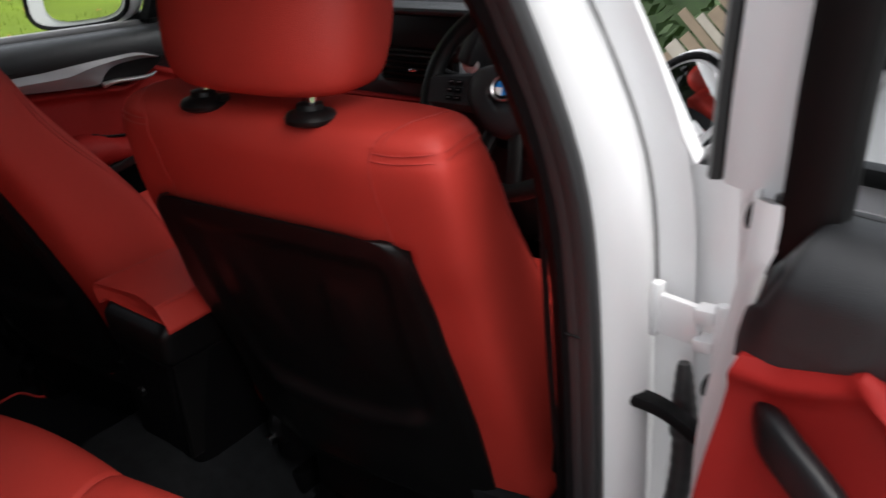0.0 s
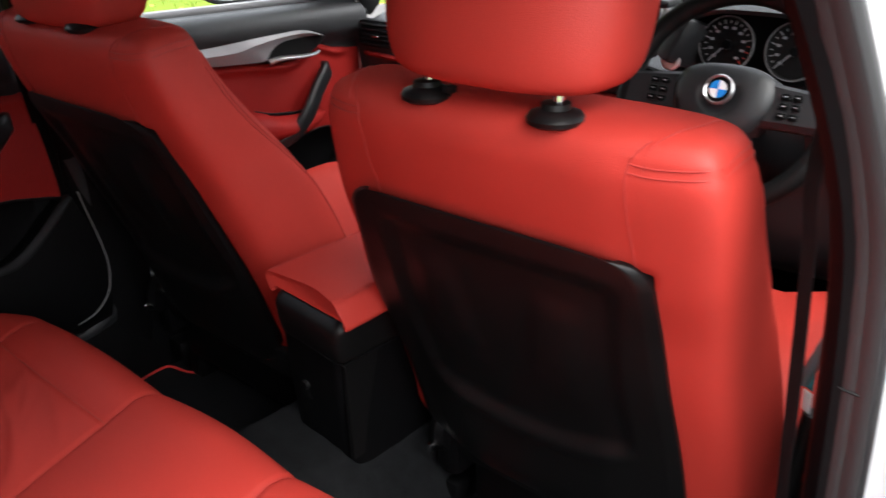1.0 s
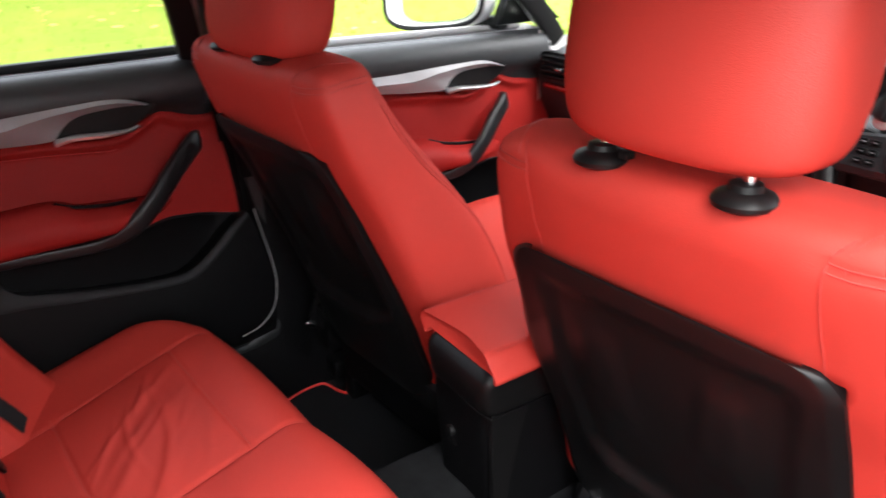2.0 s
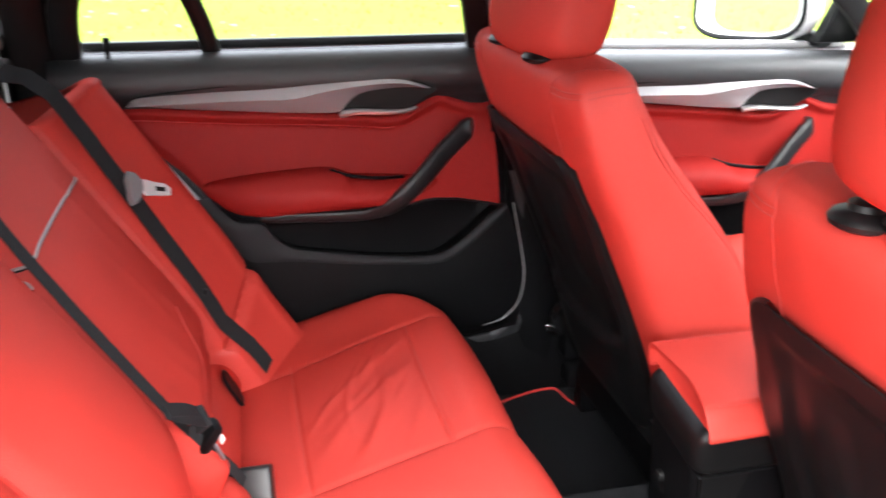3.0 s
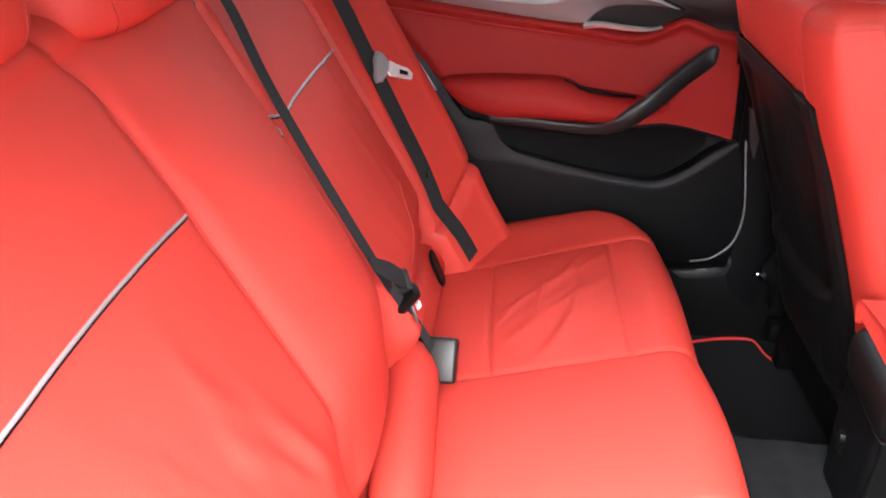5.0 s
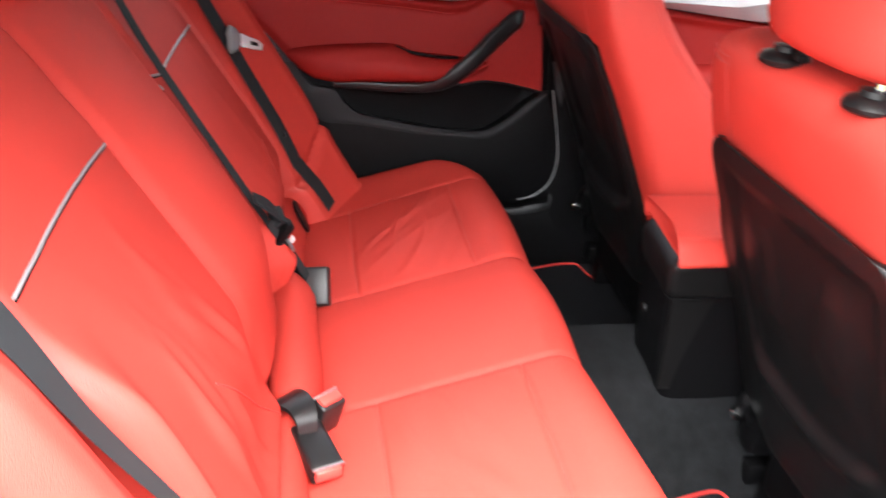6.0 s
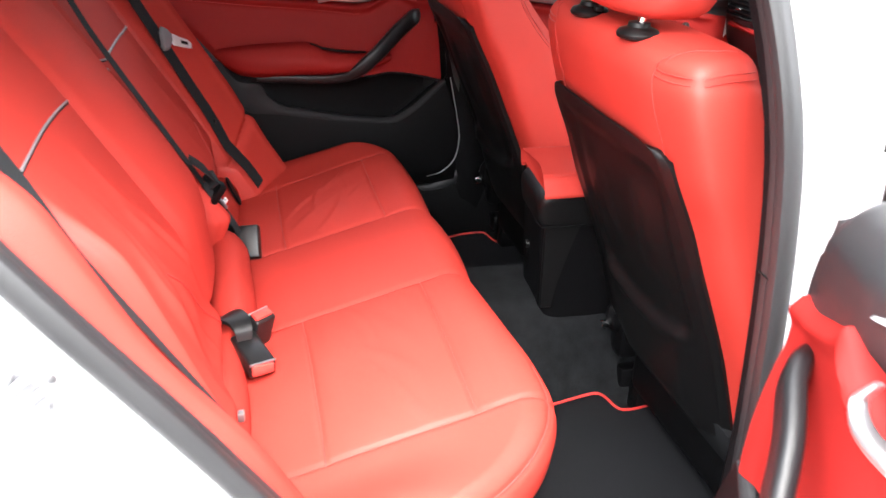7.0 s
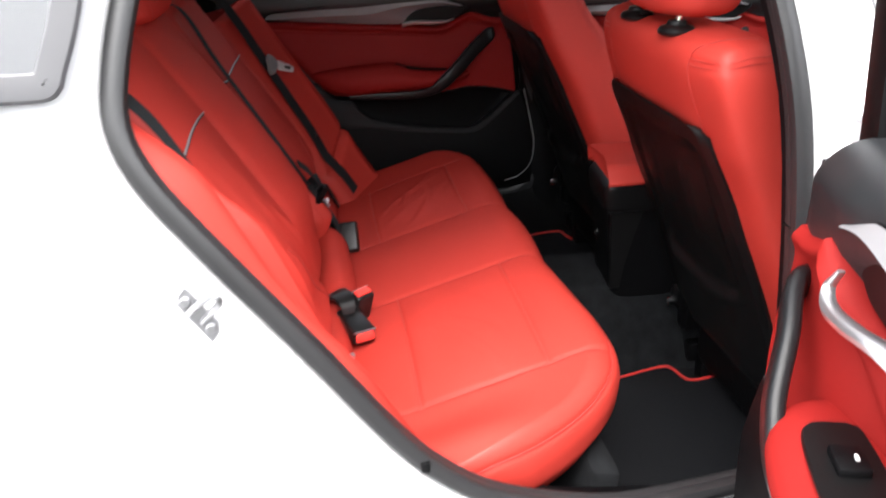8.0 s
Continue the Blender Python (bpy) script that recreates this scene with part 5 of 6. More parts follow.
    part("handle_recess", plate([(-0.262, 0.987), (-0.240, 1.012), (-0.205, 1.027), (-0.12, 1.030), (-0.085, 1.022), (-0.115, 1.000), (-0.16, 0.984)], lambda a, b, d: at(-0.690 + d, a + ahead, b), 0.010, 0.002, 40), SATIN, dr, "black handle recess")
    hook = [(-0.262, 0.990, -0.668), (-0.240, 0.996, -0.656), (-0.205, 0.993, -0.646), (-0.165, 0.990, -0.643), (-0.143, 0.998, -0.647), (-0.150, 1.016, -0.652)]
    lever = hook if rear and side > 0 else [(-0.262, 0.986, -0.672), (-0.235, 0.992, -0.663), (-0.19, 0.991, -0.655), (-0.15, 0.992, -0.652), (-0.128, 0.997, -0.656)]
    part("door_handle", sweep([at(x, y + ahead, z) for y, z, x in spline(lever, 24)], ring(0.0035, 0.0075, 10, 3), (side, 0, 0.15), scale=np.interp(np.linspace(0, 1, 24), [0, 0.5, 1], [1.3, 1.1, 0.5])), SATINMETAL, dr, "satin chrome door handle")
    # armrest pad
    rows = spline([(-0.512, 0.860, 0.003, 0.005), (-0.497, 0.856, 0.014, 0.020), (-0.46, 0.846, 0.030, 0.044), (-0.41, 0.844, 0.037, 0.060), (-0.36, 0.847, 0.037, 0.070), (-0.30, 0.850, 0.036, 0.078), (-0.268, 0.848, 0.032, 0.080), (-0.245, 0.844, 0.026, 0.078), (-0.19, 0.842, 0.024, 0.070), (-0.12, 0.844, 0.015, 0.040), (-0.085, 0.848, 0.006, 0.016)] if side < 0 or not rear else FULL_REST, 80)
    g = [[(-0.685 + v, y, z + u) for u, v in ring(h, w, 24, 2.6)] for y, z, h, w in rows]
    part("armrest", grid(put(g), wrap_v=True, cap_u=True), VINYL, dr, "padded red armrest")
    part("armrest_slot", tube([at(*q) for q in spline([(-0.672, -0.285, 0.884), (-0.660, -0.255, 0.876), (-0.655, -0.20, 0.869), (-0.668, -0.15, 0.864)], 20)], 0.0032, 8), PLASTIC, dr, "dark gap above the armrest")
    # black pull handle rising from the armrest
    path = [(-0.655, -0.415, 0.804), (-0.650, -0.36, 0.806), (-0.642, -0.28, 0.805), (-0.630, -0.222, 0.810), (-0.620, -0.178, 0.829), (-0.622, -0.130, 0.869), (-0.640, -0.080, 0.915), (-0.656, -0.038, 0.948), (-0.684, -0.020, 0.952)]
    if rear and side > 0:
        path[-2:] = [(-0.655, -0.030, 0.940), (-0.684, 0.002, 0.942)]
    pp = spline(path, 50)
    part("pull_handle", sweep([at(q[0], q[1] - (0 if rear else 0.045), q[2]) for q in pp], ring(0.0175, 0.0100, 20, 3.2), (side, 0, 0), scale=np.interp(np.linspace(0, 1, 50), [0, 0.08, 0.38, 0.55, 0.9, 1], [0.30, 0.50, 0.62, 0.95, 1.0, 0.8])), GRIP, dr, "black pull handle")
    # lower black panel, ledge and pocket
    low, ledge, well = [], [], []
    for (y, z), (ty, tz) in zip(spline(LEDGE_LOW, 90), spline(LEDGE_TOP, 90)):
        yl = y + 0.035 * smooth(-0.1, 0.05, y)
        low.append([(-0.662 + 0.012 * math.sin(f * 2.2) * (1 - f) - 0.030 * smooth(0.75, 1, f), max(y + (yl - y) * min(1.0, 3 * f), rear_y(0.48 + (z - 0.48) * (1 - f))) if rear else y, z - f * (z - 0.48)) for f in np.linspace(0, 1, 16)])
        ledge.append([(-0.662 - 0.006 * f + 0.003 * math.sin(math.pi * f), y + (ty - y) * f, z + (tz - z) * f) for f in (0, 0.06, 0.25, 0.5, 0.75, 0.94, 1)] + [(-0.674, ty + 0.001, tz + 0.001)])
        wall = max(tz + 0.004, float(red_low(ty)) + 0.006)
        well.append([(-0.674, ty + 0.001, tz + 0.001), (-0.700, ty, tz - 0.012), (-0.730, ty, tz - 0.016), (-0.734, ty, 0.5 * (tz + wall)), (-0.726, ty, wall - 0.006), (-0.697, ty, wall)])
    part("lower_panel", grid(put(low)), PLASTIC, dr, "black plastic lower panel")
    part("pocket_ledge", grid(put(ledge)), ARMPAD, dr, "dark grey ledge of the door pocket")
    part("pocket", grid(put(well)), PLASTIC, dr, "black door pocket")
    part("pocket_edge", tube([at(-0.693, y, float(red_low(y)) + 0.001) for y in np.linspace(-0.15, 0.056, 24)], 0.0026, 8), SATIN, dr)
    g = [[at(-0.703, rear_y(z) - 0.020, z), at(-0.694, rear_y(z) - 0.012, z), at(-0.692, rear_y(z) - 0.004, z), at(-0.700, rear_y(z) + 0.004, z)] for z in np.linspace(0.80, 1.03, 14)]
    part("rear_trim", grid(g), PLASTIC, dr, "black trim along the rear of the red panel")
    # seal along the front edge; its bright reflection is put into the pale colour
    if side < 0:
        part("edge_seal", tube([at(-0.655, y, z) for y, z in spline([(0.064, 0.800), (0.076, 0.745), (0.086, 0.700), (0.095, 0.640), (0.085, 0.584), (0.052, 0.550), (0.012, 0.538)], 50)], 0.0013, 8), GREYSEAL, dr, "rubber edge seal, its glint put in as light grey")
    if rear and side < 0:
        g = [[(-0.696 - 0.006 * f, front_y(z) - 0.008 + 0.075 * f, z) for f in np.linspace(0, 1, 6)] for z in np.linspace(0.50, 1.075, 12)]
        part("edge_trim", grid(put(g)), PLASTIC, dr, "black plastic edge trim")
        band = spline([(0.085, 0.86), (0.100, 0.79), (0.120, 0.707), (0.133, 0.635), (0.120, 0.550), (0.060, 0.500), (-0.005, 0.488), (-0.20, 0.480)], 40)
        part("surround", sweep([at(-0.690, y, z) for y, z in band], ring(0.022, 0.016, 12, 3), (side, 0, 0)), SOFT, dr, "dark grey moulded surround below the door")
    # steel shell behind the trim
    prof = ((0.0, -0.676 if rear and side > 0 else -0.696), (0.09 if side > 0 else 0.10, -0.702), (0.106, -0.708), (0.112, -0.72), (0.112, -0.755), (0.104, -0.768), (0.110, -0.79), (0.120, -0.815), (0.123, -0.838), (0.112, -0.845))
    zs = np.linspace(0.47, 1.095, 56)
    if rear:
        prof = tuple((y - 0.038, x) for y, x in prof)
    g = [[(x + (0.02 * smooth(0.9, 1.09, z) if x < -0.8 else 0) - (0.030 * smooth(1.02, 1.06, z) * rear * fat if i == 0 else 0), (y - (0.030 * smooth(0.85, 1.1, z) if rear else 0)) if i else (front_y(z) - 0.004 + 0.014 * rear * smooth(1.0, 1.05, z) if side > 0 else 0.060), z) for i, (y, x) in enumerate(prof)] for z in zs]
    part("front_edge", grid(put(g)), PAINT, dr, "white painted front edge of the door")
    ys = np.linspace(-0.86 if rear else -0.590, 0.118, 30)
    g = [[(-0.845 + 0.018 * smooth(0.85, 1.09, z) + 0.03 * smooth(0.6, 0.45, z) + 0.004 * dip(z - 0.9, 0.03), max(y, rear_y(z) - 0.14) if rear else y, z) for z in np.linspace(0.42, 1.092, 24)] for y in ys]
    part("outer_skin", grid(put(g)), PAINT, dr, "white painted outer skin")
    part("belt_moulding", sweep([at(-0.826, y, 1.090) for y in np.linspace(-0.80 if rear else -0.58, 0.10, 16)], ring(0.009, 0.012, 8, 3), (side, 0, 0)), SATIN if rear else SILVER, dr, "window moulding")
    g = [[(x, max(y, rear_y(z) - 0.10) if rear else y, z) for x, z in ((-0.69, 0.50), (-0.72, 0.46), (-0.80, 0.43), (-0.835, 0.42))] for y in np.linspace(-0.80 if rear else -0.58, 0.115, 20)]
    part("bottom_edge", grid(put(g)), PAINT, dr)
    if rear:
        g = [[(x, rear_y(z) - o, z) for x, o in ((-0.70, 0.0), (-0.72, 0.03), (-0.76, 0.05), (-0.80, 0.12), (-0.845, 0.14))] for z in np.linspace(0.45, 1.09, 24)]
    else:
        g = [[(x, -0.575 - o, z) for x, o in ((-0.69, 0.0), (-0.72, 0.01), (-0.80, 0.02), (-0.845, 0.012))] for z in np.linspace(0.45, 1.09, 24)]
    part("rear_edge", grid(put(g)), PAINT, dr)
    # window frame and glass
    tum = 0.08 if rear and side > 0 else 0.40
    def up(x, z):
        return x + tum * (z - 1.09)
    if rear:
        frame_line = ([(0.075, 1.09), (0.066, 1.20), (0.048, 1.33), (0.010, 1.42), (-0.10, 1.45)] if side > 0 else [(0.075, 1.09), (0.045, 1.20), (0.000, 1.33), (-0.050, 1.42), (-0.14, 1.45)]) + [(-0.40, 1.45), (-0.54, 1.42), (-0.65, 1.32), (-0.71, 1.19), (-0.725, 1.09)]
    else:
        frame_line = [(0.16, 1.07), (0.05, 1.16), (-0.12, 1.27), (-0.28, 1.345), (-0.42, 1.41), (-0.58, 1.44), (-0.665, 1.43), (-0.635, 1.30), (-0.575, 1.09)]
    fl = spline(frame_line, 60)
    slim = side > 0 and not rear
    part("window_frame", sweep([at(up(-0.724 if slim else -0.760, z), y - 0.020 * (y > -0.3) * rear, z) for y, z in fl], ring(0.030 if rear else 0.014, 0.012 if slim else 0.028, 12, 5), (side, 0, 0.2)), PAINT, dr, "painted window frame")
    tl = spline([(0.088, 1.035)] + frame_line, 64) if rear and side > 0 else fl
    part("frame_trim", sweep([at(up(-0.716 if rear else -0.705, z), y - ((0.072 if side < 0 else 0.080) if rear else 0.028) * (y > -0.3) + 0.02 * (y < -0.6), z - 0.012 * (z > 1.36)) for y, z in tl], ring(0.024, 0.013, 10, 4), (side, 0, 0.2)), SATIN, dr, "black inner trim of the window frame")
    part("frame_seal", sweep([at(up(-0.712 if slim else -0.750, z), y + (0.018 if rear else 0.026) * (y > -0.3) - 0.012 * (not rear) * (y < -0.3), z + 0.02 * (z > 1.36)) for y, z in fl], ring(0.008, 0.014, 8), (side, 0, 0.2)), RUBBER, dr, "black frame seal")
    pane = [(at(up(-0.736 if slim else -0.745, z), y, z)) for y, z in fl]
    w = part("window_pane", (pane, [tuple(range(len(pane)))]), TINTED if rear else GLASS, dr, "lightly tinted side window" if rear else "clear side window")
    w.visible_shadow = False
    if rear:
        post = spline([(-0.470, 1.08), (-0.492, 1.16), (-0.53, 1.26), (-0.57, 1.36)], 16)
        part("window_post", sweep([at(up(-0.735, z), y, z) for y, z in post], ring(0.016, 0.012, 10, 3), (side, 0, 0.2)), SATIN, dr, "black window post")
    if rear:
        part("lock_pin", lathe([(0.004, 1.09), (0.004, 1.115), (0.006, 1.118), (0.006, 1.124), (0.0, 1.126)], (at(-0.705, -0.64, 0)[0], at(-0.705, -0.64 if rear else -0.50, 0)[1], 0), "z", 10), PLASTIC, dr)
    if rear and side > 0:
        # holes and rubber cable boot on the front edge, switch plate on the armrest
        for z, r in ((1.070, 0.012), (0.905, 0.011)):
            part("hole", lathe([(r, 0.001), (r * 0.6, 0.0015), (0, 0.0015)], at(-0.735, 0.0800 - 0.030 * smooth(0.85, 1.1, z), z), "y", 16), PLASTIC, dr, "round hole")
        part("switch_plate", plate([(-0.660, -0.168), (-0.640, -0.172), (-0.628, -0.20), (-0.624, -0.30), (-0.630, -0.36), (-0.672, -0.37), (-0.684, -0.30), (-0.682, -0.19), (-0.674, -0.170)], lambda a, b, d: at(a, b, 0.879 + d), 0.006, 0.002, 48), SATIN, dr, "black window switch plate")
        part("window_switch", box((0.026, 0.034, 0.010), at(-0.656, -0.228, 0.888), 0.003), PLASTIC, dr)
        part("switch_mark", box((0.003, 0.007, 0.002), at(-0.660, -0.230, 0.8935), 0.0005), WHITE, dr)
    return dr


car_door(-1, 0.0, "closed rear door with red padded panel and silver trim", "rear_door")
car_door(-1, 0.78, "closed front passenger door with red padded panel", "front_door", False)
car_door(1, 0.78, "closed front driver door, white outside", "front_door", False)
open_door = car_door(1, 0.0, "open rear door, white painted with red padded inner panel", "rear_door")
OPEN = 73.5
open_door.matrix_basis = pose(0.770, 0.127, 0.378, 0, 0, OPEN)
# check strap and cable boot between pillar and open door
part("check_strap", sweep(spline([(0.722, 0.112, 0.846), (0.765, 0.118, 0.838), (0.790, 0.122, 0.826), (0.815, 0.125, 0.808)], 16), ring(0.012, 0.007, 8, 4), (0, 0, 1)), PLASTIC, car, "black door check strap")
part("check_mount", merge(box((0.036, 0.022, 0.028), (0.724, 0.112, 0.845), 0.005, (0, 12, 0)), box((0.010, 0.026, 0.036), (0.708, 0.110, 0.848), 0.003, (0, 12, 0))), PLASTIC, car, "black mount of the check strap")
boot = spline([(0.782, 0.160, 0.868), (0.786, 0.158, 0.815), (0.790, 0.155, 0.745), (0.782, 0.155, 0.66)], 40)
part("cable_boot", tube(boot, 0.014, 14, scale=np.interp(np.arange(40), [0, 2, 18, 20, 39], [0.45, 0.62, 1.15, 0.9, 0.95]) * (1 + 0.05 * np.sin(np.arange(40) * 2.1))), RUBBER, car, "black ribbed rubber cable boot")


def side_mirror(side):
    m = thing("side_mirror", "white door mirror with a black base", "mirror", (side * 0.90, 0.70, 1.08))
    wide, tilt = (0.142, 0.36) if side < 0 else (0.122, 0.28)
    c = np.array([side * (0.940 if side < 0 else 0.985), 0.705, 1.122 + 0.012 * (side > 0)])
    rows = spline([(0.0, wide, 0.072), (0.02, wide + 0.005, 0.078), (0.05, wide - 0.006, 0.071), (0.08, 0.084, 0.050), (0.095, 0.03, 0.018)], 20)
    turn = lambda u, d, v: c + np.array([u * 0.95, d - tilt * u * side, v - 0.10 * u * side * (v < 0)])
    part("housing", grid(np.array([[turn(u, d, v) for u, v in ring(a, b, 36, 3.2)] for d, a, b in rows]), wrap_v=True, cap_u=True), PAINT, m, "white mirror housing")
    part("rim", sweep(np.array([turn(u, -0.002, v) for u, v in ring(wide, 0.072, 36, 3.2)]), ring(0.006, 0.006, 8), (0, 1, 0), closed=True), PLASTIC, m, "black mirror rim")
    q = [tuple(turn(u, -0.005, v)) for u, v in ring(wide - 0.033, 0.059, 36, 3.2) - np.array([side * 0.022, -0.003])]
    part("glass", (q, [tuple(range(36))]), MIRROR, m, "silvered mirror glass")
    part("arm", sweep(spline([(side * 0.805, 0.82, 1.065), (side * 0.85, 0.80, 1.066), (side * 0.895, 0.765, 1.075)], 12), ring(0.03, 0.016, 12, 3), (0, 0, 1)), PLASTIC, m, "black mirror arm")
    part("sail", plate([(0.775, 1.065), (0.98, 1.065), (0.86, 1.15), (0.79, 1.20)], lambda a, b, d: (side * (0.775 - 0.4 * (b - 1.06) + d), a, b), 0.03, 0.004), PLASTIC, m, "black corner cover")


side_mirror(-1)
side_mirror(1)

# ---- dashboard, wheel and dials ----
dash = thing("dashboard", "black soft dashboard with air vents and a screen", "dashboard", (0, 0.9, 0.6))
prof = [(1.12, 0.62), (0.90, 0.62), (0.84, 0.70), (0.83, 0.82), (0.80, 0.90), (0.79, 0.955), (0.80, 0.985), (0.84, 1.00), (0.90, 1.015), (1.05, 1.03), (1.28, 1.03)]
g = [[(x, y + 0.05 * (x / 0.7) ** 2, z + 0.0) for y, z in spline(prof, 50)] for x in np.linspace(-0.70, 0.70, 40)]
part("dash_pad", grid(np.array(g)), SOFT, dash, "dark grey soft dashboard pad")
part("trim_band", sweep([(x, 0.795 + 0.05 * (x / 0.7) ** 2, 0.935) for x in np.linspace(-0.66, 0.66, 30)], ring(0.006, 0.014, 8, 4), (0, 1, 0)), VINYL, dash, "dark red trim band")
hood = [[(x, y, z - 0.075 * abs((x - 0.345) / 0.17) ** 3.5) for y, z in ((0.715, 1.118), (0.690, 1.120), (0.686, 1.127), (0.700, 1.134), (0.78, 1.138), (0.90, 1.12), (1.0, 1.06))] for x in np.linspace(0.17, 0.52, 26)]
part("dial_hood", grid(np.array(hood)), SOFT, dash, "dark hood over the dials")
part("dial_back", box((0.30, 0.01, 0.17), (0.348, 0.722, 1.055), 0.004, (-12, 0, 0)), PLASTIC, dash)
part("console_spear", box((0.034, 0.10, 0.075), (0.236, 0.70, 1.066), 0.010, (-20, 14, -18)), SOFT, dash, "dark grey trim beside the dials")
for cx in (0.297, 0.403):
    m = pose(cx, 0.705, 1.070, -12, 0, 0)
    ringed = part("dial", turned(lathe([(0.043, 0.0), (0.044, -0.006), (0.042, -0.009), (0.040, -0.003), (0.0, -0.002)], (0, 0, 0), "y", 40), m), SATIN, dash, "round black dial")
    part("dial_rim", turned(tube([(0.0432 * math.cos(a), -0.008, 0.0432 * math.sin(a)) for a in np.linspace(0, 2 * math.pi, 40, endpoint=False)], 0.0011, 6, (0, 1, 0), closed=True), m), SILVER, ringed)
    for i in range(19):
        a = radians(225 - 15 * i)
        red = cx < 0.3 and i > 14
        part("dial_mark", turned(box((0.007 if i % 2 == 0 else 0.004, 0.001, 0.0016), (0.035 * math.cos(a), -0.0045, 0.035 * math.sin(a)), 0, (0, -math.degrees(a), 0)), m), DIALRED if red else DIAL, ringed)
    part("needle", turned(box((0.036, 0.001, 0.002), (-0.012, -0.006, -0.012), 0, (0, -45, 0)), m), DIAL, ringed)
    part("needle_hub", turned(lathe([(0.008, -0.002), (0.007, -0.008), (0, -0.008)], (0, 0, 0), "y", 16), m), PLASTIC, ringed)
    part("figure_bar", turned(merge(*[box((0.006, 0.001, 0.004), (0.0265 * math.cos(radians(225 - 30 * i)), -0.0045, 0.0265 * math.sin(radians(225 - 30 * i))), 0) for i in range(10)]), m), DIAL, ringed)


def vent(cx, cy, cz, w, h, slats, label):
    v = part("air_vent", box((w, 0.03, h), (cx, cy + 0.012, cz), 0.006), PLASTIC, dash, label)
    for i in range(slats):
        part("slat", box((w * 0.90, 0.012, 0.003), (cx, cy - 0.006, cz + h * (-0.38 + 0.76 * i / (slats - 1))), 0.001, (18, 0, 0)), SATIN, v)
    part("vent_tab", box((0.020, 0.010, 0.006), (cx, cy - 0.013, cz - 0.004), 0.002), CHROME, v)
    part("vent_frame", sweep([(cx + a, cy - 0.004, cz + b) for a, b in ring(w / 2, h / 2, 32, 8)], ring(0.002, 0.003, 6), (0, 1, 0), closed=True), SATIN, v)


vent(0.03, 0.775, 1.005, 0.17, 0.062, 5, "black centre air vent with thin slats")
vent(-0.60, 0.825, 0.985, 0.13, 0.060, 5, "black side air vent with thin slats")
vent(0.60, 0.825, 0.985, 0.13, 0.060, 5, "black side air vent with thin slats")
part("screen", box((0.22, 0.02, 0.070), (0.02, 0.79, 1.072), 0.006, (-8, 0, 0)), SATIN, dash, "dark centre screen")
part("screen_hood", box((0.27, 0.09, 0.016), (0.02, 0.82, 1.112), 0.007), SOFT, dash)
for sx in (-1, 1):
    part("screen_edge", box((0.012, 0.024, 0.066), (0.02 + sx * 0.122, 0.785, 1.072), 0.003, (-8, sx * 12, 0)), GREYPL, dash, "grey screen edge")
part("control_panel", box((0.20, 0.03, 0.13), (0.02, 0.80, 0.86), 0.008), SATIN, dash, "black control panel")
for i in range(5):
    part("control_button", box((0.026, 0.012, 0.012), (-0.05 + 0.035 * i, 0.784, 0.885), 0.003), PLASTIC, dash)
part("start_button", lathe([(0.016, 0.0), (0.017, -0.006), (0.013, -0.009), (0.0, -0.008)], (0.222, 0.668, 1.045), "y", 24), BRIGHT, dash, "bright round button")

wheel = thing("steering_wheel", "black leather steering wheel with a round emblem", "steering wheel", (0.368, 0.54, 1.03))
M = pose(0.368, 0.545, 1.025, -24, 0, 0)
t = np.linspace(0, 2 * np.pi, 72, endpoint=False)
part("rim", turned(sweep(np.stack([0.152 * np.cos(t), 0 * t, 0.150 * np.sin(t)], 1), ring(0.0150, 0.0140, 14), (0, 1, 0), closed=True), M), SATIN, wheel, "black leather rim")
hub = spline([(0.0, 0.050), (0.036, 0.047), (0.066, 0.034), (0.074, 0.004), (0.060, -0.030), (0.026, -0.060), (0.0, -0.066), (-0.026, -0.060), (-0.060, -0.030), (-0.074, 0.004), (-0.066, 0.034), (-0.036, 0.047), (0.0, 0.050)], 60)[:-1]
part("hub", turned(grid(np.array([[(a * k, d, b * k) for a, b in hub] for k, d in ((1.0, 0.03), (1.0, -0.004), (0.96, -0.014), (0.80, -0.022), (0.5, -0.026), (0.40, -0.0255), (0.36, -0.022), (0.2, -0.021))]), wrap_v=True, cap_u=True), M), SOFT, wheel, "dark grey airbag cover with a round dish", angle=50)
for sx in (-1, 1):
    arm = [[(sx * x, d, zc + h) for zc, h, d in ((0.002, 0.030 - 0.10 * (x - 0.06), 0.012), (0.002, 0.029 - 0.10 * (x - 0.06), -0.008), (0.002, 0.024 - 0.10 * (x - 0.06), -0.013), (0.0, -0.022, -0.013), (0.0, -0.030, -0.006), (0.0, -0.030, 0.012))] for x in np.linspace(0.055, 0.145, 10)]
    part("spoke", turned(grid(np.array(arm), wrap_v=True, cap_u=True), M), SOFT, wheel, "dark grey spoke with control buttons")
    for i in range(2):
        for j in range(3):
            part("spoke_button", turned(box((0.012, 0.006, 0.009), (sx * (0.088 + 0.016 * i), -0.014, 0.013 - 0.013 * j), 0.002), M), PLASTIC, wheel)
            part("button_mark", turned(box((0.005, 0.001, 0.0012), (sx * (0.088 + 0.016 * i), -0.0175, 0.013 - 0.013 * j), 0), M), DIAL, wheel)
for sx in (-1, 1):
    part("lower_spoke", turned(sweep(spline([(sx * 0.020, 0.0, -0.055), (sx * 0.030, -0.004, -0.10), (sx * 0.034, 0, -0.146)], 12), ring(0.012, 0.007, 12, 3), (0, -1, 0)), M), SATIN, wheel, "black lower spoke")
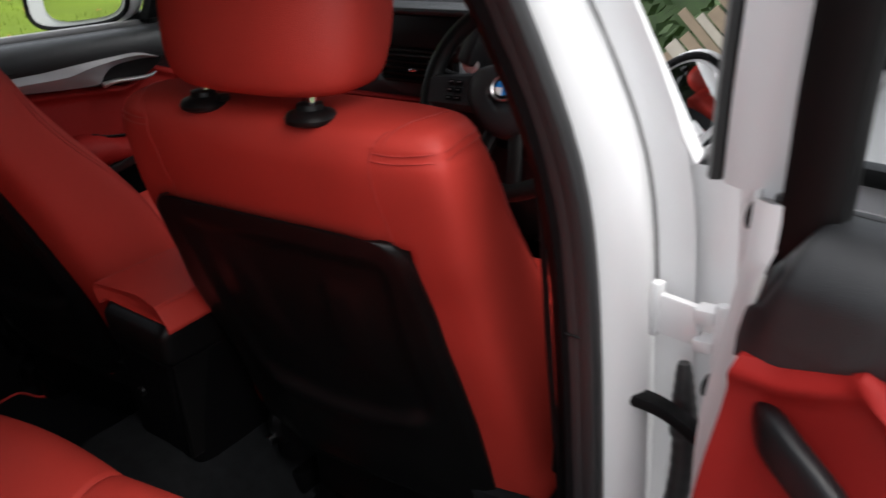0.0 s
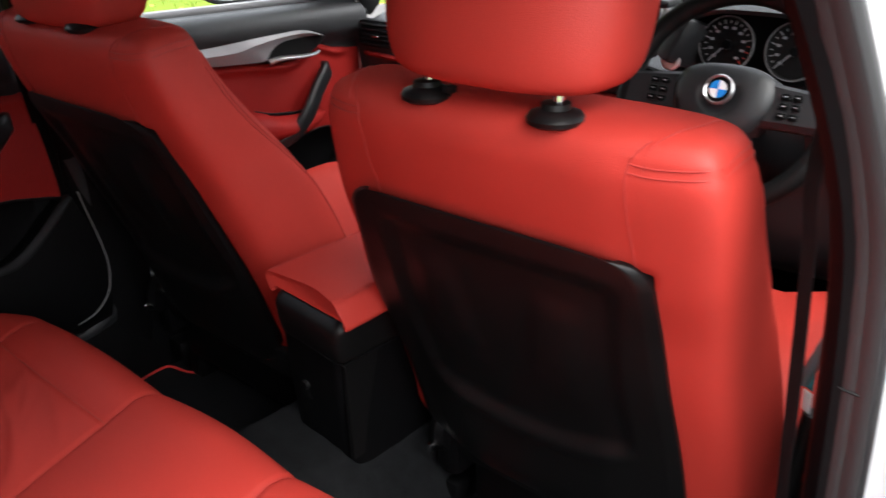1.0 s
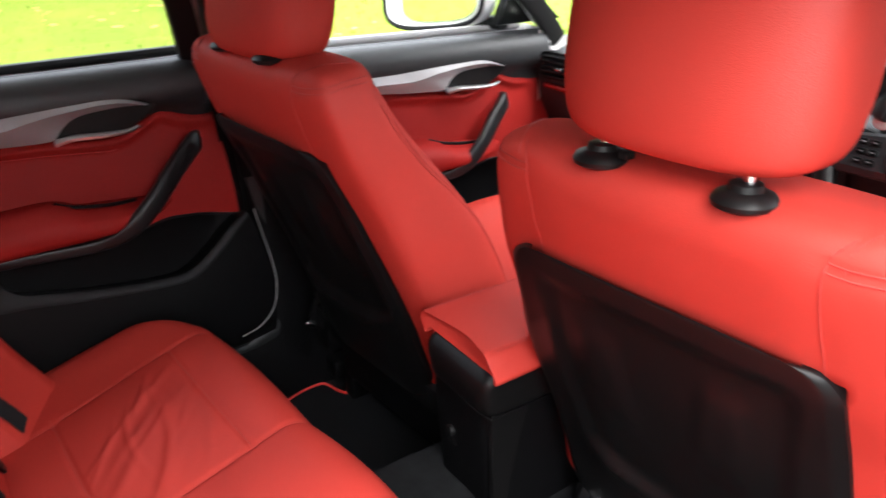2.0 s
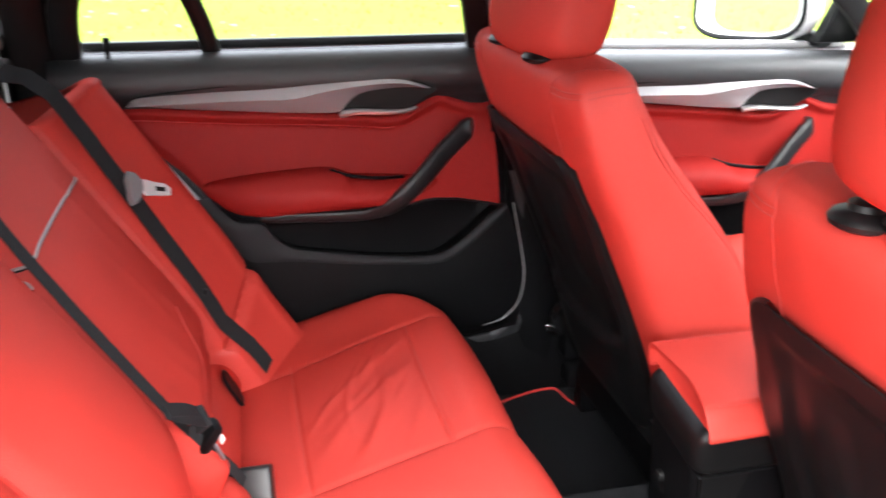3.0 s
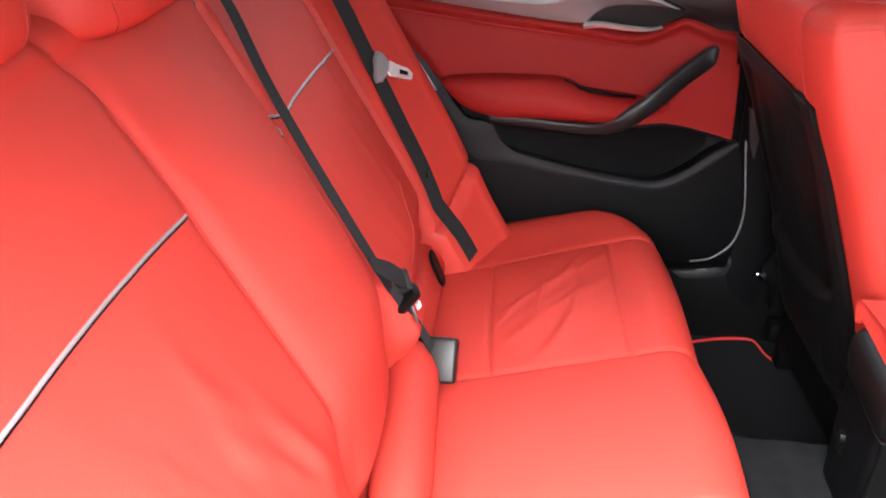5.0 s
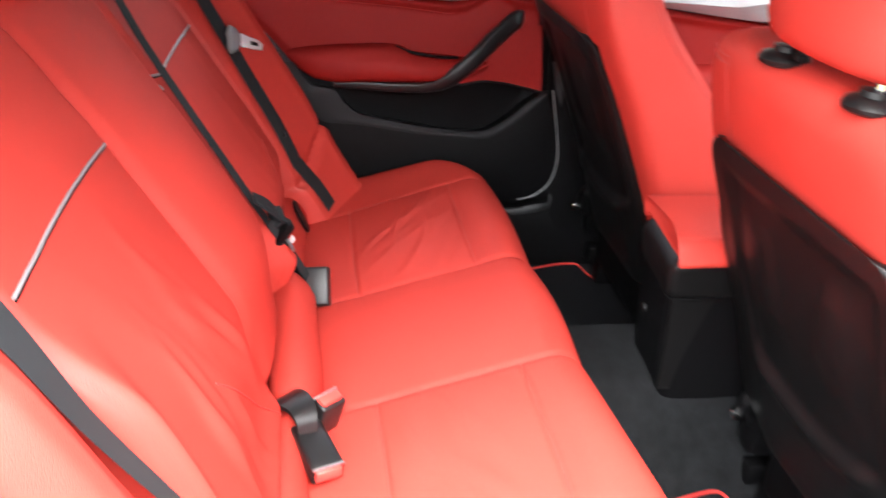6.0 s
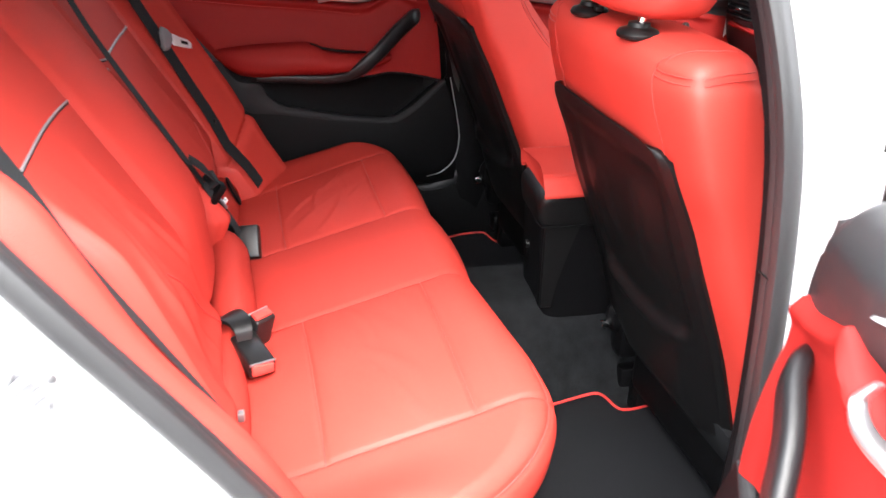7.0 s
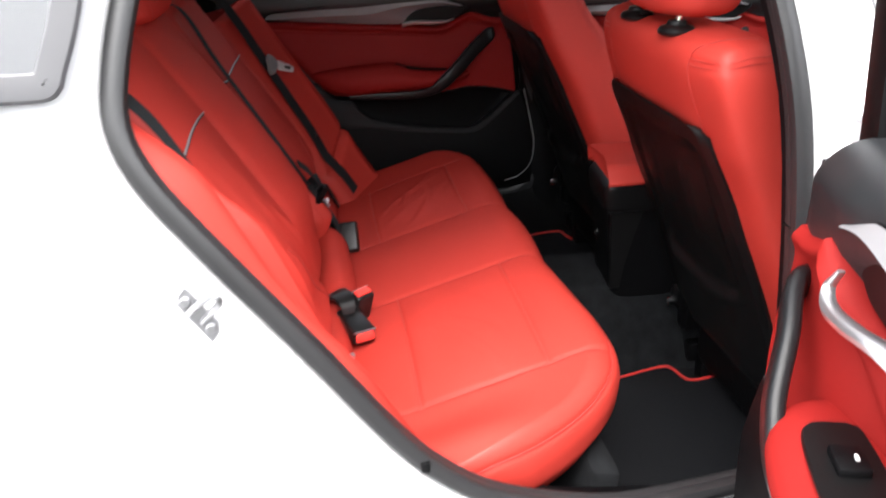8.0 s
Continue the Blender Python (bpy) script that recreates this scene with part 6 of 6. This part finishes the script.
emblem = part("emblem", turned(lathe([(0.0205, -0.025), (0.0215, -0.030), (0.0195, -0.033), (0.0175, -0.031)], (0, 0, 0.008), "y", 36), M), SATINMETAL, wheel, "round satin metal emblem")
part("emblem_ring", turned(lathe([(0.0175, -0.031), (0.0130, -0.0315), (0.0, -0.0315)], (0, 0, 0.008), "y", 36), M), PLASTIC, emblem)
for i in range(4):
    q = [(0, -0.0322, 0.008)] + [(0.0125 * math.cos(a), -0.0322, 0.008 + 0.0125 * math.sin(a)) for a in np.linspace(i * math.pi / 2, (i + 1) * math.pi / 2, 10)]
    part("emblem_quarter", turned((q, [tuple(range(11))]), M), BLUE if i % 2 else WHITE, emblem, smooth=False)
part("column", turned(lathe([(0.05, 0.02), (0.055, 0.10), (0.06, 0.22)], (0, 0, -0.03), "y", 24), M), PLASTIC, wheel, "black steering column cover")
part("stalk", turned(tube([(0.04, 0.05, 0.01), (0.12, 0.045, 0.03), (0.17, 0.04, 0.04)], 0.006, 8), M), PLASTIC, wheel)
part("stalk", turned(tube([(-0.04, 0.05, 0.01), (-0.12, 0.045, 0.03), (-0.17, 0.04, 0.04)], 0.006, 8), M), PLASTIC, wheel)

# front belt of the driver beside the pillar, with its buckle and labels
fb = thing("front_seat_belt", "black driver seat belt hanging beside the pillar", "seat belt", (0.66, 0.13, 0.6))
strap("webbing", [(0.655, 0.100, 1.30), (0.632, 0.118, 1.10), (0.636, 0.122, 1.02), (0.640, 0.124, 0.94), (0.642, 0.130, 0.86), (0.643, 0.142, 0.76), (0.645, 0.16, 0.62), (0.65, 0.17, 0.46)], fb, (-0.75, -0.62, 0), 40, width=0.65)
part("belt_stop", box((0.012, 0.008, 0.065), (0.652, 0.146, 0.895), 0.003, (0, 20, -30)), GREYPL, fb, "grey plastic belt stop")
part("care_label", box((0.011, 0.002, 0.030), (0.649, 0.150, 0.876), 0.0005, (5, 3, -30)), TEAL, fb, "teal care label")
part("care_label", box((0.011, 0.002, 0.024), (0.650, 0.149, 0.848), 0.0005, (5, 3, -30)), WHITE, fb, "white care label")
part("buckle_cover", tube(spline([(0.656, 0.152, 0.835), (0.652, 0.153, 0.80), (0.648, 0.155, 0.75), (0.642, 0.158, 0.68)], 14), 0.009, 10), SATIN, fb, "black plastic belt sleeve")
